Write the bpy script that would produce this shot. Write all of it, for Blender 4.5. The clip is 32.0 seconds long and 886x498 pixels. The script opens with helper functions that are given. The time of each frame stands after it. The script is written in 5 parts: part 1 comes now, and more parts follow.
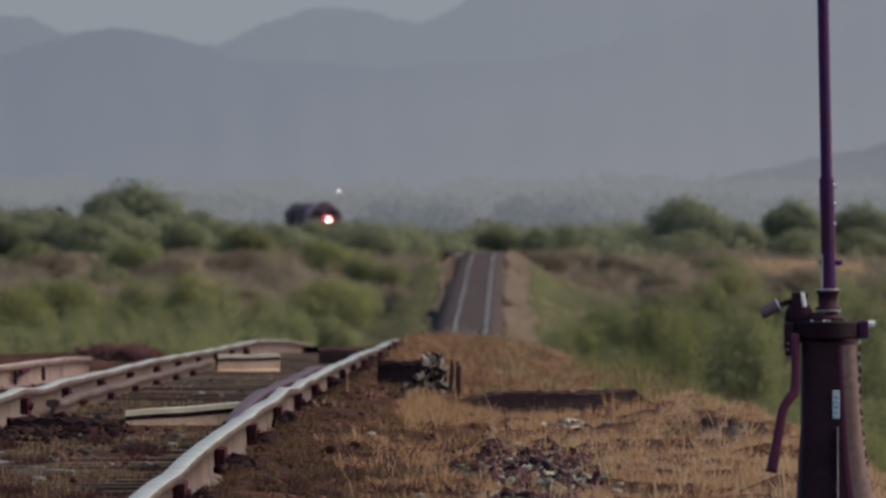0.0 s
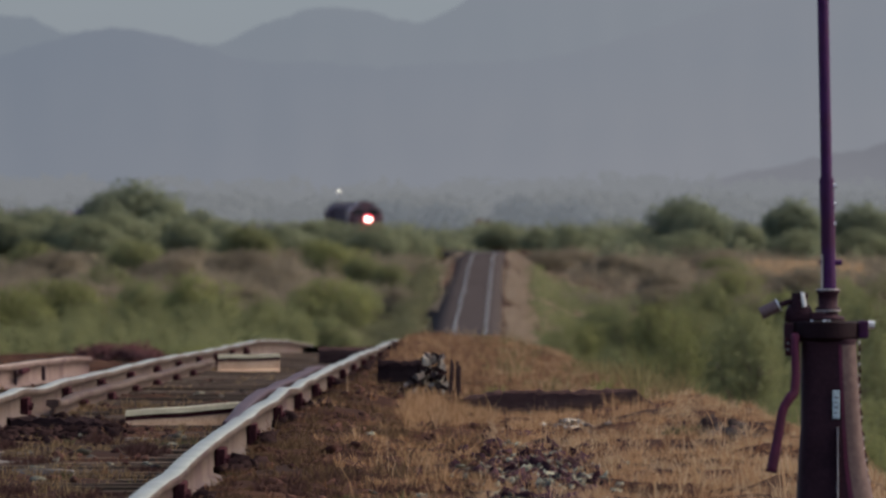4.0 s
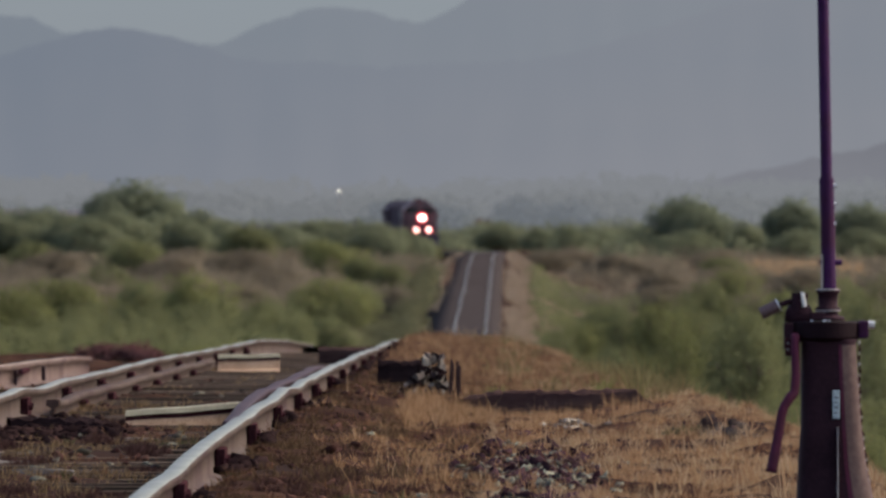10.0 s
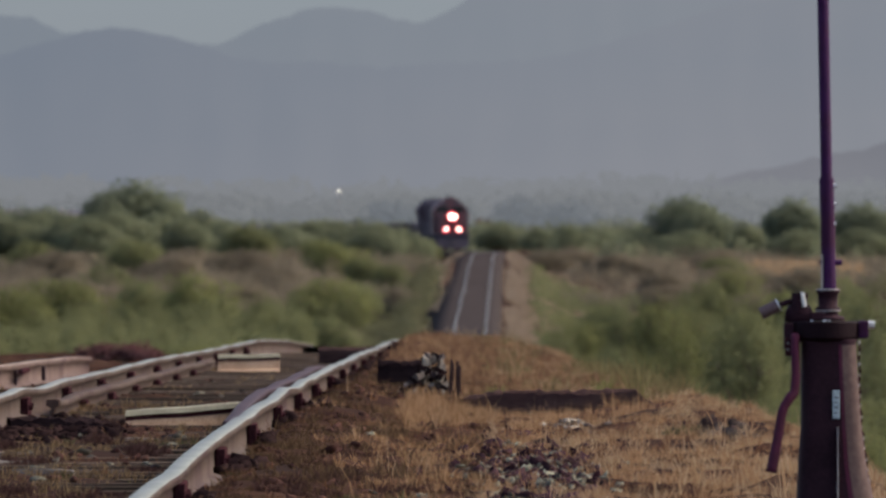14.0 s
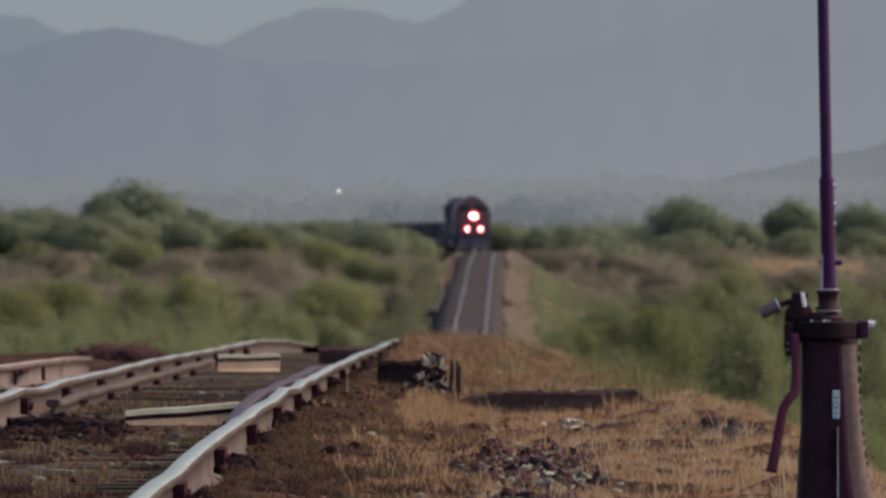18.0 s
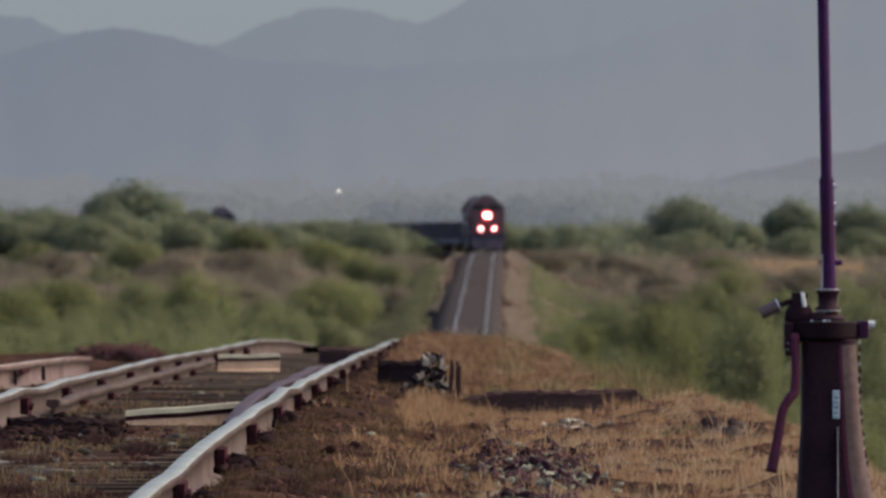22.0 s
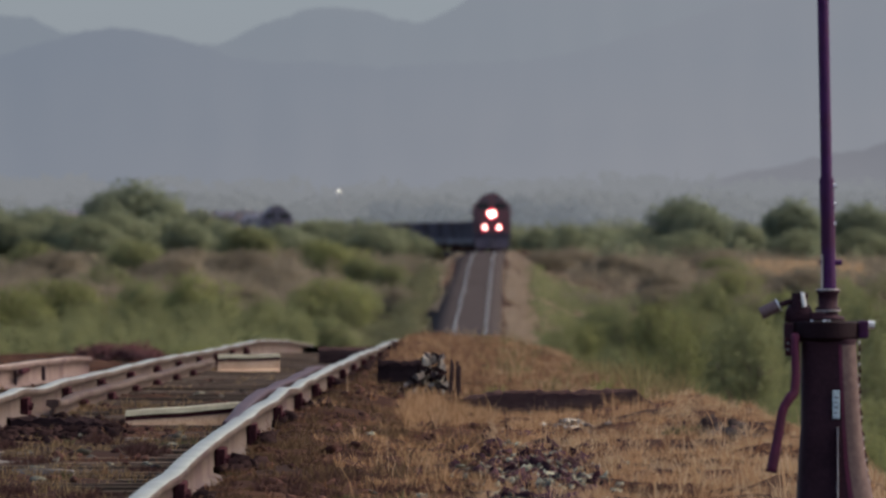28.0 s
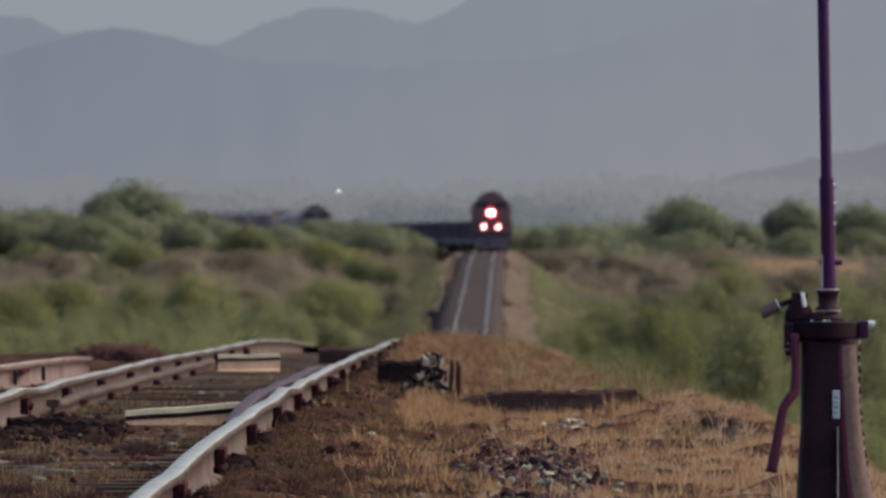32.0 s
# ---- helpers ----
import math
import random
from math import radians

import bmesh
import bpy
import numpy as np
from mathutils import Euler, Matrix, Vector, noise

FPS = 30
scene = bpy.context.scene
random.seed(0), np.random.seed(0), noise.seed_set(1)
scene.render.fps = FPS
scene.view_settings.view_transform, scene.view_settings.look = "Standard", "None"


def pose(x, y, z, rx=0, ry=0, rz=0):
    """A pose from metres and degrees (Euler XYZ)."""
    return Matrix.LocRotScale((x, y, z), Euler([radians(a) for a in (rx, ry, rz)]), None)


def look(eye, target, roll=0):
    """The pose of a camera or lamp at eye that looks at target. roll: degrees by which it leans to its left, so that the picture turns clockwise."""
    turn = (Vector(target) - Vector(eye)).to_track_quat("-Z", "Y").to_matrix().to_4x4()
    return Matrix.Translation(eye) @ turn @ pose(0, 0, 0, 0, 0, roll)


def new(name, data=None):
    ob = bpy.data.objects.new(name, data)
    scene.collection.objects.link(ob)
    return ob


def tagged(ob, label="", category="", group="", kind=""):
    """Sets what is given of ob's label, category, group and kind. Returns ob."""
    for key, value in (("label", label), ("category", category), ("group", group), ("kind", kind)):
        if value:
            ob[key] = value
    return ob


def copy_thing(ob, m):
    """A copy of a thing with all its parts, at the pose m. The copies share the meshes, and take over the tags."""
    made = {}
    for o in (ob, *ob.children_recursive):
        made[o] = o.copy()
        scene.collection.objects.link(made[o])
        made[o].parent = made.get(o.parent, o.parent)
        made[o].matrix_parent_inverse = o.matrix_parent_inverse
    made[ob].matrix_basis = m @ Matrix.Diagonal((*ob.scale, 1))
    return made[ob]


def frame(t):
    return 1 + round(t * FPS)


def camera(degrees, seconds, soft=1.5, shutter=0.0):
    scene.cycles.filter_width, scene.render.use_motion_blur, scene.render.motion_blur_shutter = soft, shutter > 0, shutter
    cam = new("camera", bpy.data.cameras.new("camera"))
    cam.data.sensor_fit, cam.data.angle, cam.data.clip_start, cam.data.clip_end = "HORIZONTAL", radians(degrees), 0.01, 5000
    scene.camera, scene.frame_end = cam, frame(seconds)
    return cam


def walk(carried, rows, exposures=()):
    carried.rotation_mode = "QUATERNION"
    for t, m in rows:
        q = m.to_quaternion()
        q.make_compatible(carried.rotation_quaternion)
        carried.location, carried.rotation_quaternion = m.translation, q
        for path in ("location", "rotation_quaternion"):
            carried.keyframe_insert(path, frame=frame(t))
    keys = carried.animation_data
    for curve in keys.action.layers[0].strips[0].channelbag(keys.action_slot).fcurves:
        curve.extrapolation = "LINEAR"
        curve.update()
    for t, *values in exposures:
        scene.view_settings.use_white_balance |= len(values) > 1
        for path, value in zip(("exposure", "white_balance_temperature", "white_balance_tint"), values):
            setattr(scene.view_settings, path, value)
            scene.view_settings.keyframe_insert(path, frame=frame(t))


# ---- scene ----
EYE = (0.0, 0.0, 6.6)
cam = camera(3.5, 32.0, soft=2.6)
cam.data.dof.use_dof = True                          # long lens, focused on the near track
cam.data.dof.focus_distance, cam.data.dof.aperture_fstop = 66.0, 20.0
VIEW = look(EYE, (0.0, 1000.0, 2.664))
walk(cam, [(0.0, VIEW), (32.0, VIEW)], exposures=[(0.0, 0.56), (10.0, 0.58), (20.0, 0.63), (32.0, 0.67)])

# ---- world and sun: hazy daylight, sun ahead and to the east of the line ----
SUN_AZ, SUN_EL = 80.0, 44.0
world = bpy.data.worlds.new("sky")
scene.world = world
world.use_nodes = True
wn, wl = world.node_tree.nodes, world.node_tree.links
sky = wn.new("ShaderNodeTexSky")
sky.sky_type = "NISHITA"
sky.sun_disc = False
sky.sun_elevation, sky.sun_rotation = radians(SUN_EL), radians(SUN_AZ)
sky.air_density, sky.dust_density, sky.ozone_density = 0.85, 4.0, 0.8
wl.new(sky.outputs["Color"], wn["Background"].inputs["Color"])
wn["Background"].inputs["Strength"].default_value = 0.200
sun = new("sun", bpy.data.lights.new("sun", "SUN"))
sun.data.energy, sun.data.angle, sun.data.color = 1.25, radians(8.0), (1.0, 0.86, 0.66)
sa, se = radians(SUN_AZ), radians(SUN_EL)
sun.matrix_world = look((math.sin(sa) * math.cos(se) * 100, math.cos(sa) * math.cos(se) * 100, math.sin(se) * 100), (0, 0, 0))


# ---- materials ----
def mat(name, dark, light, scale=3.0, rough=0.8, metal=0.0, bump=0.15, fine=14.0, vary=0.15, third=None, spec=0.3, stretch=(1, 1, 1)):
    """Two scales of noise between two colours, a third colour in large stains, and a little change from object to object."""
    m = bpy.data.materials.new(name)
    m.use_nodes = True
    n, l = m.node_tree.nodes, m.node_tree.links
    b = n["Principled BSDF"]
    b.inputs["Roughness"].default_value, b.inputs["Metallic"].default_value = rough, metal
    b.inputs["Specular IOR Level"].default_value = spec
    tc, mp = n.new("ShaderNodeTexCoord"), n.new("ShaderNodeMapping")
    mp.inputs["Scale"].default_value = stretch
    l.new(tc.outputs["Object"], mp.inputs["Vector"])
    big, small = n.new("ShaderNodeTexNoise"), n.new("ShaderNodeTexNoise")
    big.inputs["Scale"].default_value, small.inputs["Scale"].default_value = scale, scale * fine
    big.inputs["Detail"].default_value, small.inputs["Detail"].default_value = 4, 3
    l.new(mp.outputs["Vector"], big.inputs["Vector"])
    l.new(mp.outputs["Vector"], small.inputs["Vector"])
    mix = n.new("ShaderNodeMath")
    mix.operation = "MULTIPLY_ADD"
    mix.inputs[1].default_value = 0.45
    l.new(small.outputs["Fac"], mix.inputs[0])
    half = n.new("ShaderNodeMath")
    half.operation = "MULTIPLY"
    half.inputs[1].default_value = 0.55
    l.new(big.outputs["Fac"], half.inputs[0])
    l.new(half.outputs[0], mix.inputs[2])
    ramp = n.new("ShaderNodeValToRGB")
    ramp.color_ramp.elements[0].position, ramp.color_ramp.elements[1].position = 0.36, 0.64
    ramp.color_ramp.elements[0].color, ramp.color_ramp.elements[1].color = (*dark, 1), (*light, 1)
    l.new(mix.outputs[0], ramp.inputs["Fac"])
    out = ramp.outputs["Color"]
    if third:
        st = n.new("ShaderNodeTexNoise")
        st.inputs["Scale"].default_value = scale * 0.37
        st.inputs["Detail"].default_value = 5
        l.new(mp.outputs["Vector"], st.inputs["Vector"])
        sr = n.new("ShaderNodeValToRGB")
        sr.color_ramp.elements[0].position, sr.color_ramp.elements[1].position = 0.5, 0.66
        l.new(st.outputs["Fac"], sr.inputs["Fac"])
        mx = n.new("ShaderNodeMix")
        mx.data_type = "RGBA"
        l.new(sr.outputs["Color"], mx.inputs["Factor"])
        l.new(out, mx.inputs["A"])
        mx.inputs["B"].default_value = (*third, 1)
        out = mx.outputs["Result"]
    if vary:
        oi, hs, mr = n.new("ShaderNodeObjectInfo"), n.new("ShaderNodeHueSaturation"), n.new("ShaderNodeMapRange")
        mr.inputs["To Min"].default_value, mr.inputs["To Max"].default_value = 1 - vary, 1 + vary
        l.new(oi.outputs["Random"], mr.inputs["Value"])
        l.new(mr.outputs["Result"], hs.inputs["Value"])
        l.new(out, hs.inputs["Color"])
        out = hs.outputs["Color"]
    l.new(out, b.inputs["Base Color"])
    if bump:
        bm_ = n.new("ShaderNodeBump")
        bm_.inputs["Strength"].default_value = bump
        bm_.inputs["Distance"].default_value = 0.02
        l.new(mix.outputs[0], bm_.inputs["Height"])
        l.new(bm_.outputs["Normal"], b.inputs["Normal"])
    return m


def leaf_mat(name, dark, light, trans=0.3):
    """Small leaves: each one its own shade, light passing through."""
    m = bpy.data.materials.new(name)
    m.use_nodes = True
    n, l = m.node_tree.nodes, m.node_tree.links
    n.remove(n["Principled BSDF"])
    g, oi = n.new("ShaderNodeNewGeometry"), n.new("ShaderNodeObjectInfo")
    ramp = n.new("ShaderNodeValToRGB")
    ramp.color_ramp.elements[0].color, ramp.color_ramp.elements[1].color = (*dark, 1), (*light, 1)
    l.new(g.outputs["Random Per Island"], ramp.inputs["Fac"])
    hs, mr = n.new("ShaderNodeHueSaturation"), n.new("ShaderNodeMapRange")
    mr.inputs["To Min"].default_value, mr.inputs["To Max"].default_value = 0.88, 1.13
    l.new(oi.outputs["Random"], mr.inputs["Value"])
    l.new(mr.outputs["Result"], hs.inputs["Value"])
    l.new(ramp.outputs["Color"], hs.inputs["Color"])
    d, t, mx = n.new("ShaderNodeBsdfDiffuse"), n.new("ShaderNodeBsdfTranslucent"), n.new("ShaderNodeMixShader")
    mx.inputs["Fac"].default_value = trans
    for s in (d, t):
        l.new(hs.outputs["Color"], s.inputs["Color"])
    l.new(d.outputs[0], mx.inputs[1])
    l.new(t.outputs[0], mx.inputs[2])
    l.new(mx.outputs[0], n["Material Output"].inputs["Surface"])
    return m


def glow(name, color, strength):
    m = bpy.data.materials.new(name)
    m.use_nodes = True
    b = m.node_tree.nodes["Principled BSDF"]
    b.inputs["Base Color"].default_value = (*[min(c, 1) for c in color], 1)
    b.inputs["Emission Color"].default_value = (*color, 1)
    b.inputs["Emission Strength"].default_value = strength
    return m


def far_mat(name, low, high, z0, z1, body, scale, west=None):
    """Plain far backdrop that glows: haze of kilometres painted as colour, a little relief."""
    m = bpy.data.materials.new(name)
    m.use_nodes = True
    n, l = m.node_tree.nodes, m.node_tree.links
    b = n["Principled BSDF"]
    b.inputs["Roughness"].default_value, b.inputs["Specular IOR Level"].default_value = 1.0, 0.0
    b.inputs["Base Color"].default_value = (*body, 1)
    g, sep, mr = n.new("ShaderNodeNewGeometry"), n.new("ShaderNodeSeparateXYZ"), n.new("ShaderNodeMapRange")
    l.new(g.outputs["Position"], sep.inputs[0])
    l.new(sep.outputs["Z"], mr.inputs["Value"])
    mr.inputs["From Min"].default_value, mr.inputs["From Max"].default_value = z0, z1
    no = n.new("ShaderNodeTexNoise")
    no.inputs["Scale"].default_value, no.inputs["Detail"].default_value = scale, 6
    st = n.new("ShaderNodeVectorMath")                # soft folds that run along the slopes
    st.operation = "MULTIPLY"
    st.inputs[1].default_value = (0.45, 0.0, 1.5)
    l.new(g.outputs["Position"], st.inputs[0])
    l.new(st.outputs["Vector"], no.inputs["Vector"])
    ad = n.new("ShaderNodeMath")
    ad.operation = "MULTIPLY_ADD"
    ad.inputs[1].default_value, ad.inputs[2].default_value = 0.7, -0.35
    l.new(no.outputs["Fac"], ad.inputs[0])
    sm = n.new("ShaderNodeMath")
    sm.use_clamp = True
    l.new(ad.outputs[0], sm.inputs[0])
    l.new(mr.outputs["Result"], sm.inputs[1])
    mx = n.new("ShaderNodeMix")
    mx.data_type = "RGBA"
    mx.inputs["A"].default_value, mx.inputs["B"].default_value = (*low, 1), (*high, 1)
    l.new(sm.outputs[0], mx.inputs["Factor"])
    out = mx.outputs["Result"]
    if west:                                          # haze tint painted bluer and darker towards the west
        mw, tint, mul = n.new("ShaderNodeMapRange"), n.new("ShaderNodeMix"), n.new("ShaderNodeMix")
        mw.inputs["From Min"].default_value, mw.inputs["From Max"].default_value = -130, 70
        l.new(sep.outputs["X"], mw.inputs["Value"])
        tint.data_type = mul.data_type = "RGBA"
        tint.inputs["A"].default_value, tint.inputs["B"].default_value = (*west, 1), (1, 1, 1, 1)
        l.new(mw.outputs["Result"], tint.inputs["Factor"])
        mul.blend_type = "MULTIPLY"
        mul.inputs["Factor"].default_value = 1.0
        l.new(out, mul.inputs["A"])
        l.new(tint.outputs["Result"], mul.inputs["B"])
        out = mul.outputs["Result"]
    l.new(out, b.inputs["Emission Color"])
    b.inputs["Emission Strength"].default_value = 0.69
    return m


M_GROUND = mat("dry_earth", (0.017, 0.0085, 0.008), (0.066, 0.037, 0.026), 1.1, 0.95, bump=0.6, fine=13, vary=0, third=(0.03, 0.02, 0.018), spec=0)
M_RAIL = mat("worn_steel", (0.052, 0.037, 0.030), (0.094, 0.067, 0.054), 2.2, 0.75, 0.05, 0.2, vary=0, third=(0.05, 0.028, 0.028), spec=0.04)
M_RAILTOP = mat("polished_steel", (0.105, 0.113, 0.100), (0.190, 0.200, 0.178), 2.0, 0.6, 0.1, 0.04, vary=0)
M_RUST = mat("rusted_iron", (0.026, 0.010, 0.013), (0.055, 0.022, 0.026), 6.0, 0.85, 0.1, 0.3, spec=0)
M_GUARD = mat("dull_rust_steel", (0.030, 0.018, 0.024), (0.058, 0.038, 0.044), 2.0, 0.7, 0.2, 0.2, spec=0.06)
M_TIE = mat("old_sleeper_wood", (0.018, 0.013, 0.011), (0.078, 0.060, 0.047), 2.5, 0.95, 0, 0.6, vary=0.5, stretch=(0.4, 3, 3), spec=0)
M_IRON = mat("dark_painted_iron", (0.0165, 0.0066, 0.0100), (0.0300, 0.0125, 0.0185), 5.0, 0.75, 0.1, 0.12, vary=0.1, third=(0.017, 0.0045, 0.010), spec=0.10)
M_IRONDARK = mat("black_oiled_iron", (0.0065, 0.0028, 0.0040), (0.0135, 0.0060, 0.0085), 7.0, 0.7, 0.1, 0.2, vary=0.1, spec=0.08)
# Dark steel with the lens's purple colour fringe put into its colour.
M_MAST = mat("purple_fringed_steel", (0.026, 0.006, 0.034), (0.050, 0.011, 0.066), 9.0, 0.6, 0.1, 0.15, vary=0, third=(0.034, 0.007, 0.020), spec=0.15)
M_LEVER = mat("maroon_painted_iron", (0.042, 0.0045, 0.016), (0.080, 0.0090, 0.033), 3.0, 0.75, 0.1, 0.1, vary=0)
M_BRIGHT = mat("bare_metal", (0.45, 0.45, 0.44), (0.7, 0.7, 0.68), 9.0, 0.35, 0.6, 0.1, vary=0.1)
M_PALE = mat("pale_weathered", (0.16, 0.145, 0.145), (0.36, 0.34, 0.33), 9.0, 0.9, 0, 0.6, vary=0.1, spec=0)
M_PLATE = mat("pale_blue_plate", (0.24, 0.30, 0.31), (0.38, 0.45, 0.46), 12.0, 0.5, 0.1, 0.1, vary=0)
M_BARK = mat("grey_bark", (0.06, 0.045, 0.035), (0.14, 0.11, 0.08), 5.0, 0.95, 0, 0.5, spec=0)
# Train colours are lifted towards grey: distance haze put into the paint.
M_RED = mat("faded_red_paint", (0.088, 0.040, 0.045), (0.125, 0.060, 0.066), 1.2, 0.5, 0, 0.05, vary=0.05)
M_MAROON = mat("grimy_maroon_paint", (0.052, 0.036, 0.045), (0.086, 0.060, 0.072), 1.2, 0.85, 0, 0.1, vary=0.05, spec=0.1)
M_DARK = mat("dark_grime", (0.062, 0.051, 0.060), (0.105, 0.088, 0.102), 1.5, 0.75, 0, 0.1, vary=0.15)
M_WAGON = mat("hazy_wagon_steel", (0.060, 0.053, 0.068), (0.092, 0.083, 0.102), 0.8, 0.8, 0, 0.1, vary=0.2, third=(0.06, 0.035, 0.03))
M_HOPPER = mat("pale_hopper_steel", (0.19, 0.153, 0.150), (0.31, 0.255, 0.240), 0.6, 0.75, 0, 0.1, vary=0.15, third=(0.20, 0.12, 0.10))
M_BLACK = mat("sooty_steel", (0.034, 0.030, 0.041), (0.056, 0.050, 0.064), 1.5, 0.9, 0, 0.1, vary=0.1, spec=0.05)
M_GLASS = mat("dark_glass", (0.01, 0.012, 0.015), (0.02, 0.024, 0.028), 2, 0.08, 0, 0, vary=0, spec=0.6)
M_LAMP = glow("lamp_lens", (1.0, 0.90, 0.76), 7.0)
# Red glare of the lamps, painted as a glow round each lens.
M_LAMPHALO = glow("lamp_halo", (1.0, 0.05, 0.08), 1.0)
M_LEAF = leaf_mat("mesquite_leaf", (0.127, 0.135, 0.066), (0.155, 0.164, 0.081), 0.5)
# Darker copy of mesquite_leaf: the shade is put into the leaf colour.
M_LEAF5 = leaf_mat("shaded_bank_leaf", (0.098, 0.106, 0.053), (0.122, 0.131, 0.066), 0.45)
M_LEAF2 = leaf_mat("bright_leaf", (0.127, 0.133, 0.056), (0.152, 0.160, 0.068), 0.5)
# Far leaves: haze put into a paler, greyer green.
M_LEAF3 = leaf_mat("hazy_leaf", (0.130, 0.143, 0.088), (0.160, 0.176, 0.110), 0.5)
M_TWIG = leaf_mat("brown_twigs", (0.140, 0.119, 0.086), (0.176, 0.150, 0.110), 0.5)
M_GRASS = leaf_mat("dry_grass", (0.215, 0.108, 0.052), (0.570, 0.350, 0.182), 0.42)
M_MOUND = leaf_mat("sunburnt_grass", (0.098, 0.049, 0.030), (0.330, 0.190, 0.102), 0.35)
M_STRAW = leaf_mat("pale_straw", (0.25, 0.154, 0.080), (0.585, 0.408, 0.240), 0.42)
M_GRASS2 = leaf_mat("brown_grass", (0.076, 0.036, 0.026), (0.285, 0.150, 0.082), 0.3)
M_GRASS3 = leaf_mat("faded_bank_grass", (0.20, 0.142, 0.094), (0.47, 0.35, 0.236), 0.3)
M_OFFCUT = mat("pale_rust_steel", (0.24, 0.16, 0.11), (0.40, 0.29, 0.21), 4.0, 0.8, 0, 0.2, vary=0.1, spec=0.1)
M_OLIVE = leaf_mat("yellow_green_weed", (0.10, 0.105, 0.035), (0.30, 0.29, 0.10), 0.4)
M_EDGE = leaf_mat("olive_bank_weed", (0.075, 0.062, 0.030), (0.265, 0.215, 0.095), 0.4)
M_WEED = leaf_mat("olive_weeds", (0.06, 0.036, 0.022), (0.29, 0.198, 0.100), 0.35)
M_HEAD = mat("pale_worn_railhead", (0.19, 0.18, 0.137), (0.30, 0.29, 0.225), 5.0, 0.7, 0, 0.1, vary=0, spec=0.1)
M_SIDEHEAD = mat("dull_pinkish_railhead", (0.15, 0.115, 0.10), (0.25, 0.20, 0.17), 5.0, 0.75, 0, 0.2, vary=0, third=(0.10, 0.07, 0.065), spec=0.08)
M_SIDING = mat("pinkish_rust_steel", (0.085, 0.058, 0.050), (0.15, 0.105, 0.092), 2.5, 0.8, 0, 0.2, vary=0, third=(0.07, 0.042, 0.04), spec=0.05)
M_LEAF4 = leaf_mat("dark_tree_leaf", (0.114, 0.130, 0.086), (0.142, 0.161, 0.108), 0.5)
M_FLAKE = leaf_mat("pale_stone_flakes", (0.045, 0.029, 0.034), (0.33, 0.29, 0.235), 0.0)
# Black for dark dirt and for shade painted in among stones.
M_DIRTSHADE = leaf_mat("dirt_and_shade_black", (0.008, 0.005, 0.006), (0.030, 0.018, 0.017), 0.0)
M_DIMGRASS = leaf_mat("dull_olive_grass", (0.032, 0.018, 0.013), (0.168, 0.106, 0.055), 0.3)
M_GRIP = mat("pinkish_worn_iron", (0.055, 0.034, 0.036), (0.105, 0.072, 0.074), 8.0, 0.6, 0.1, 0.1, vary=0)
M_REDTWIG = leaf_mat("reddish_dead_twigs", (0.07, 0.032, 0.036), (0.15, 0.075, 0.072), 0.2)
# Wood blackened to paint in the shade of hollows by the rails.
M_SHADEWOOD = mat("shade_black_wood", (0.009, 0.006, 0.007), (0.028, 0.018, 0.019), 5.0, 0.95, 0, 0.8, vary=0, stretch=(0.5, 3, 3), spec=0)
M_TIMBER = mat("reddish_rotten_wood", (0.022, 0.013, 0.013), (0.078, 0.048, 0.043), 3.5, 0.95, 0, 0.8, vary=0.1, third=(0.022, 0.011, 0.014), stretch=(0.5, 3, 3), spec=0)
M_SPLINTER = mat("grey_weathered_wood", (0.06, 0.05, 0.045), (0.20, 0.175, 0.155), 4.0, 0.95, 0, 0.6, vary=0.3, stretch=(0.3, 4, 4), spec=0)
M_PURPLE = leaf_mat("purplish_earth", (0.014, 0.007, 0.010), (0.058, 0.032, 0.036), 0.0)
M_CLOD = leaf_mat("dark_clods", (0.022, 0.010, 0.011), (0.085, 0.045, 0.035), 0.0)
M_FARRAIL = mat("dull_far_rail", (0.062, 0.060, 0.060), (0.205, 0.198, 0.192), 0.16, 0.45, 0.3, 0, vary=0, spec=0.06)
M_BED = mat("dark_track_bed", (0.030, 0.025, 0.025), (0.058, 0.049, 0.047), 0.5, 0.95, 0, 0.3, vary=0, spec=0)
M_SUNSIDE = mat("sunlit_flank_paint", (0.072, 0.047, 0.044), (0.118, 0.082, 0.072), 3.0, 0.8, 0, 0.2, vary=0, spec=0.1)
M_STONE = leaf_mat("angular_stone", (0.013, 0.009, 0.013), (0.15, 0.148, 0.115), 0.0)
M_ROCK = leaf_mat("dark_grey_rock", (0.018, 0.013, 0.013), (0.085, 0.066, 0.056), 0.0)
M_PATCH = leaf_mat("pale_green_stone", (0.035, 0.030, 0.028), (0.215, 0.215, 0.165), 0.0)
M_FEATHER = mat("dark_feather", (0.005, 0.0020, 0.0030), (0.012, 0.0050, 0.0070), 20, 0.9, 0, 0.2, vary=0)


# ---- mesh helpers ----
def part(name, bm, material, parent=None, label="", smooth=False):
    me = bpy.data.meshes.new(name)
    bm.to_mesh(me)
    bm.free()
    return part_mesh(name, me, material, parent, label, smooth)


def part_mesh(name, me, material, parent=None, label="", smooth=False):
    for m in material if isinstance(material, (list, tuple)) else [material]:
        if not me.materials or m.name not in me.materials:
            me.materials.append(m)
    if smooth:
        me.shade_smooth()
    ob = new(name, me)
    if parent:
        ob.parent = parent
    if label:
        ob["label"] = label
    return ob


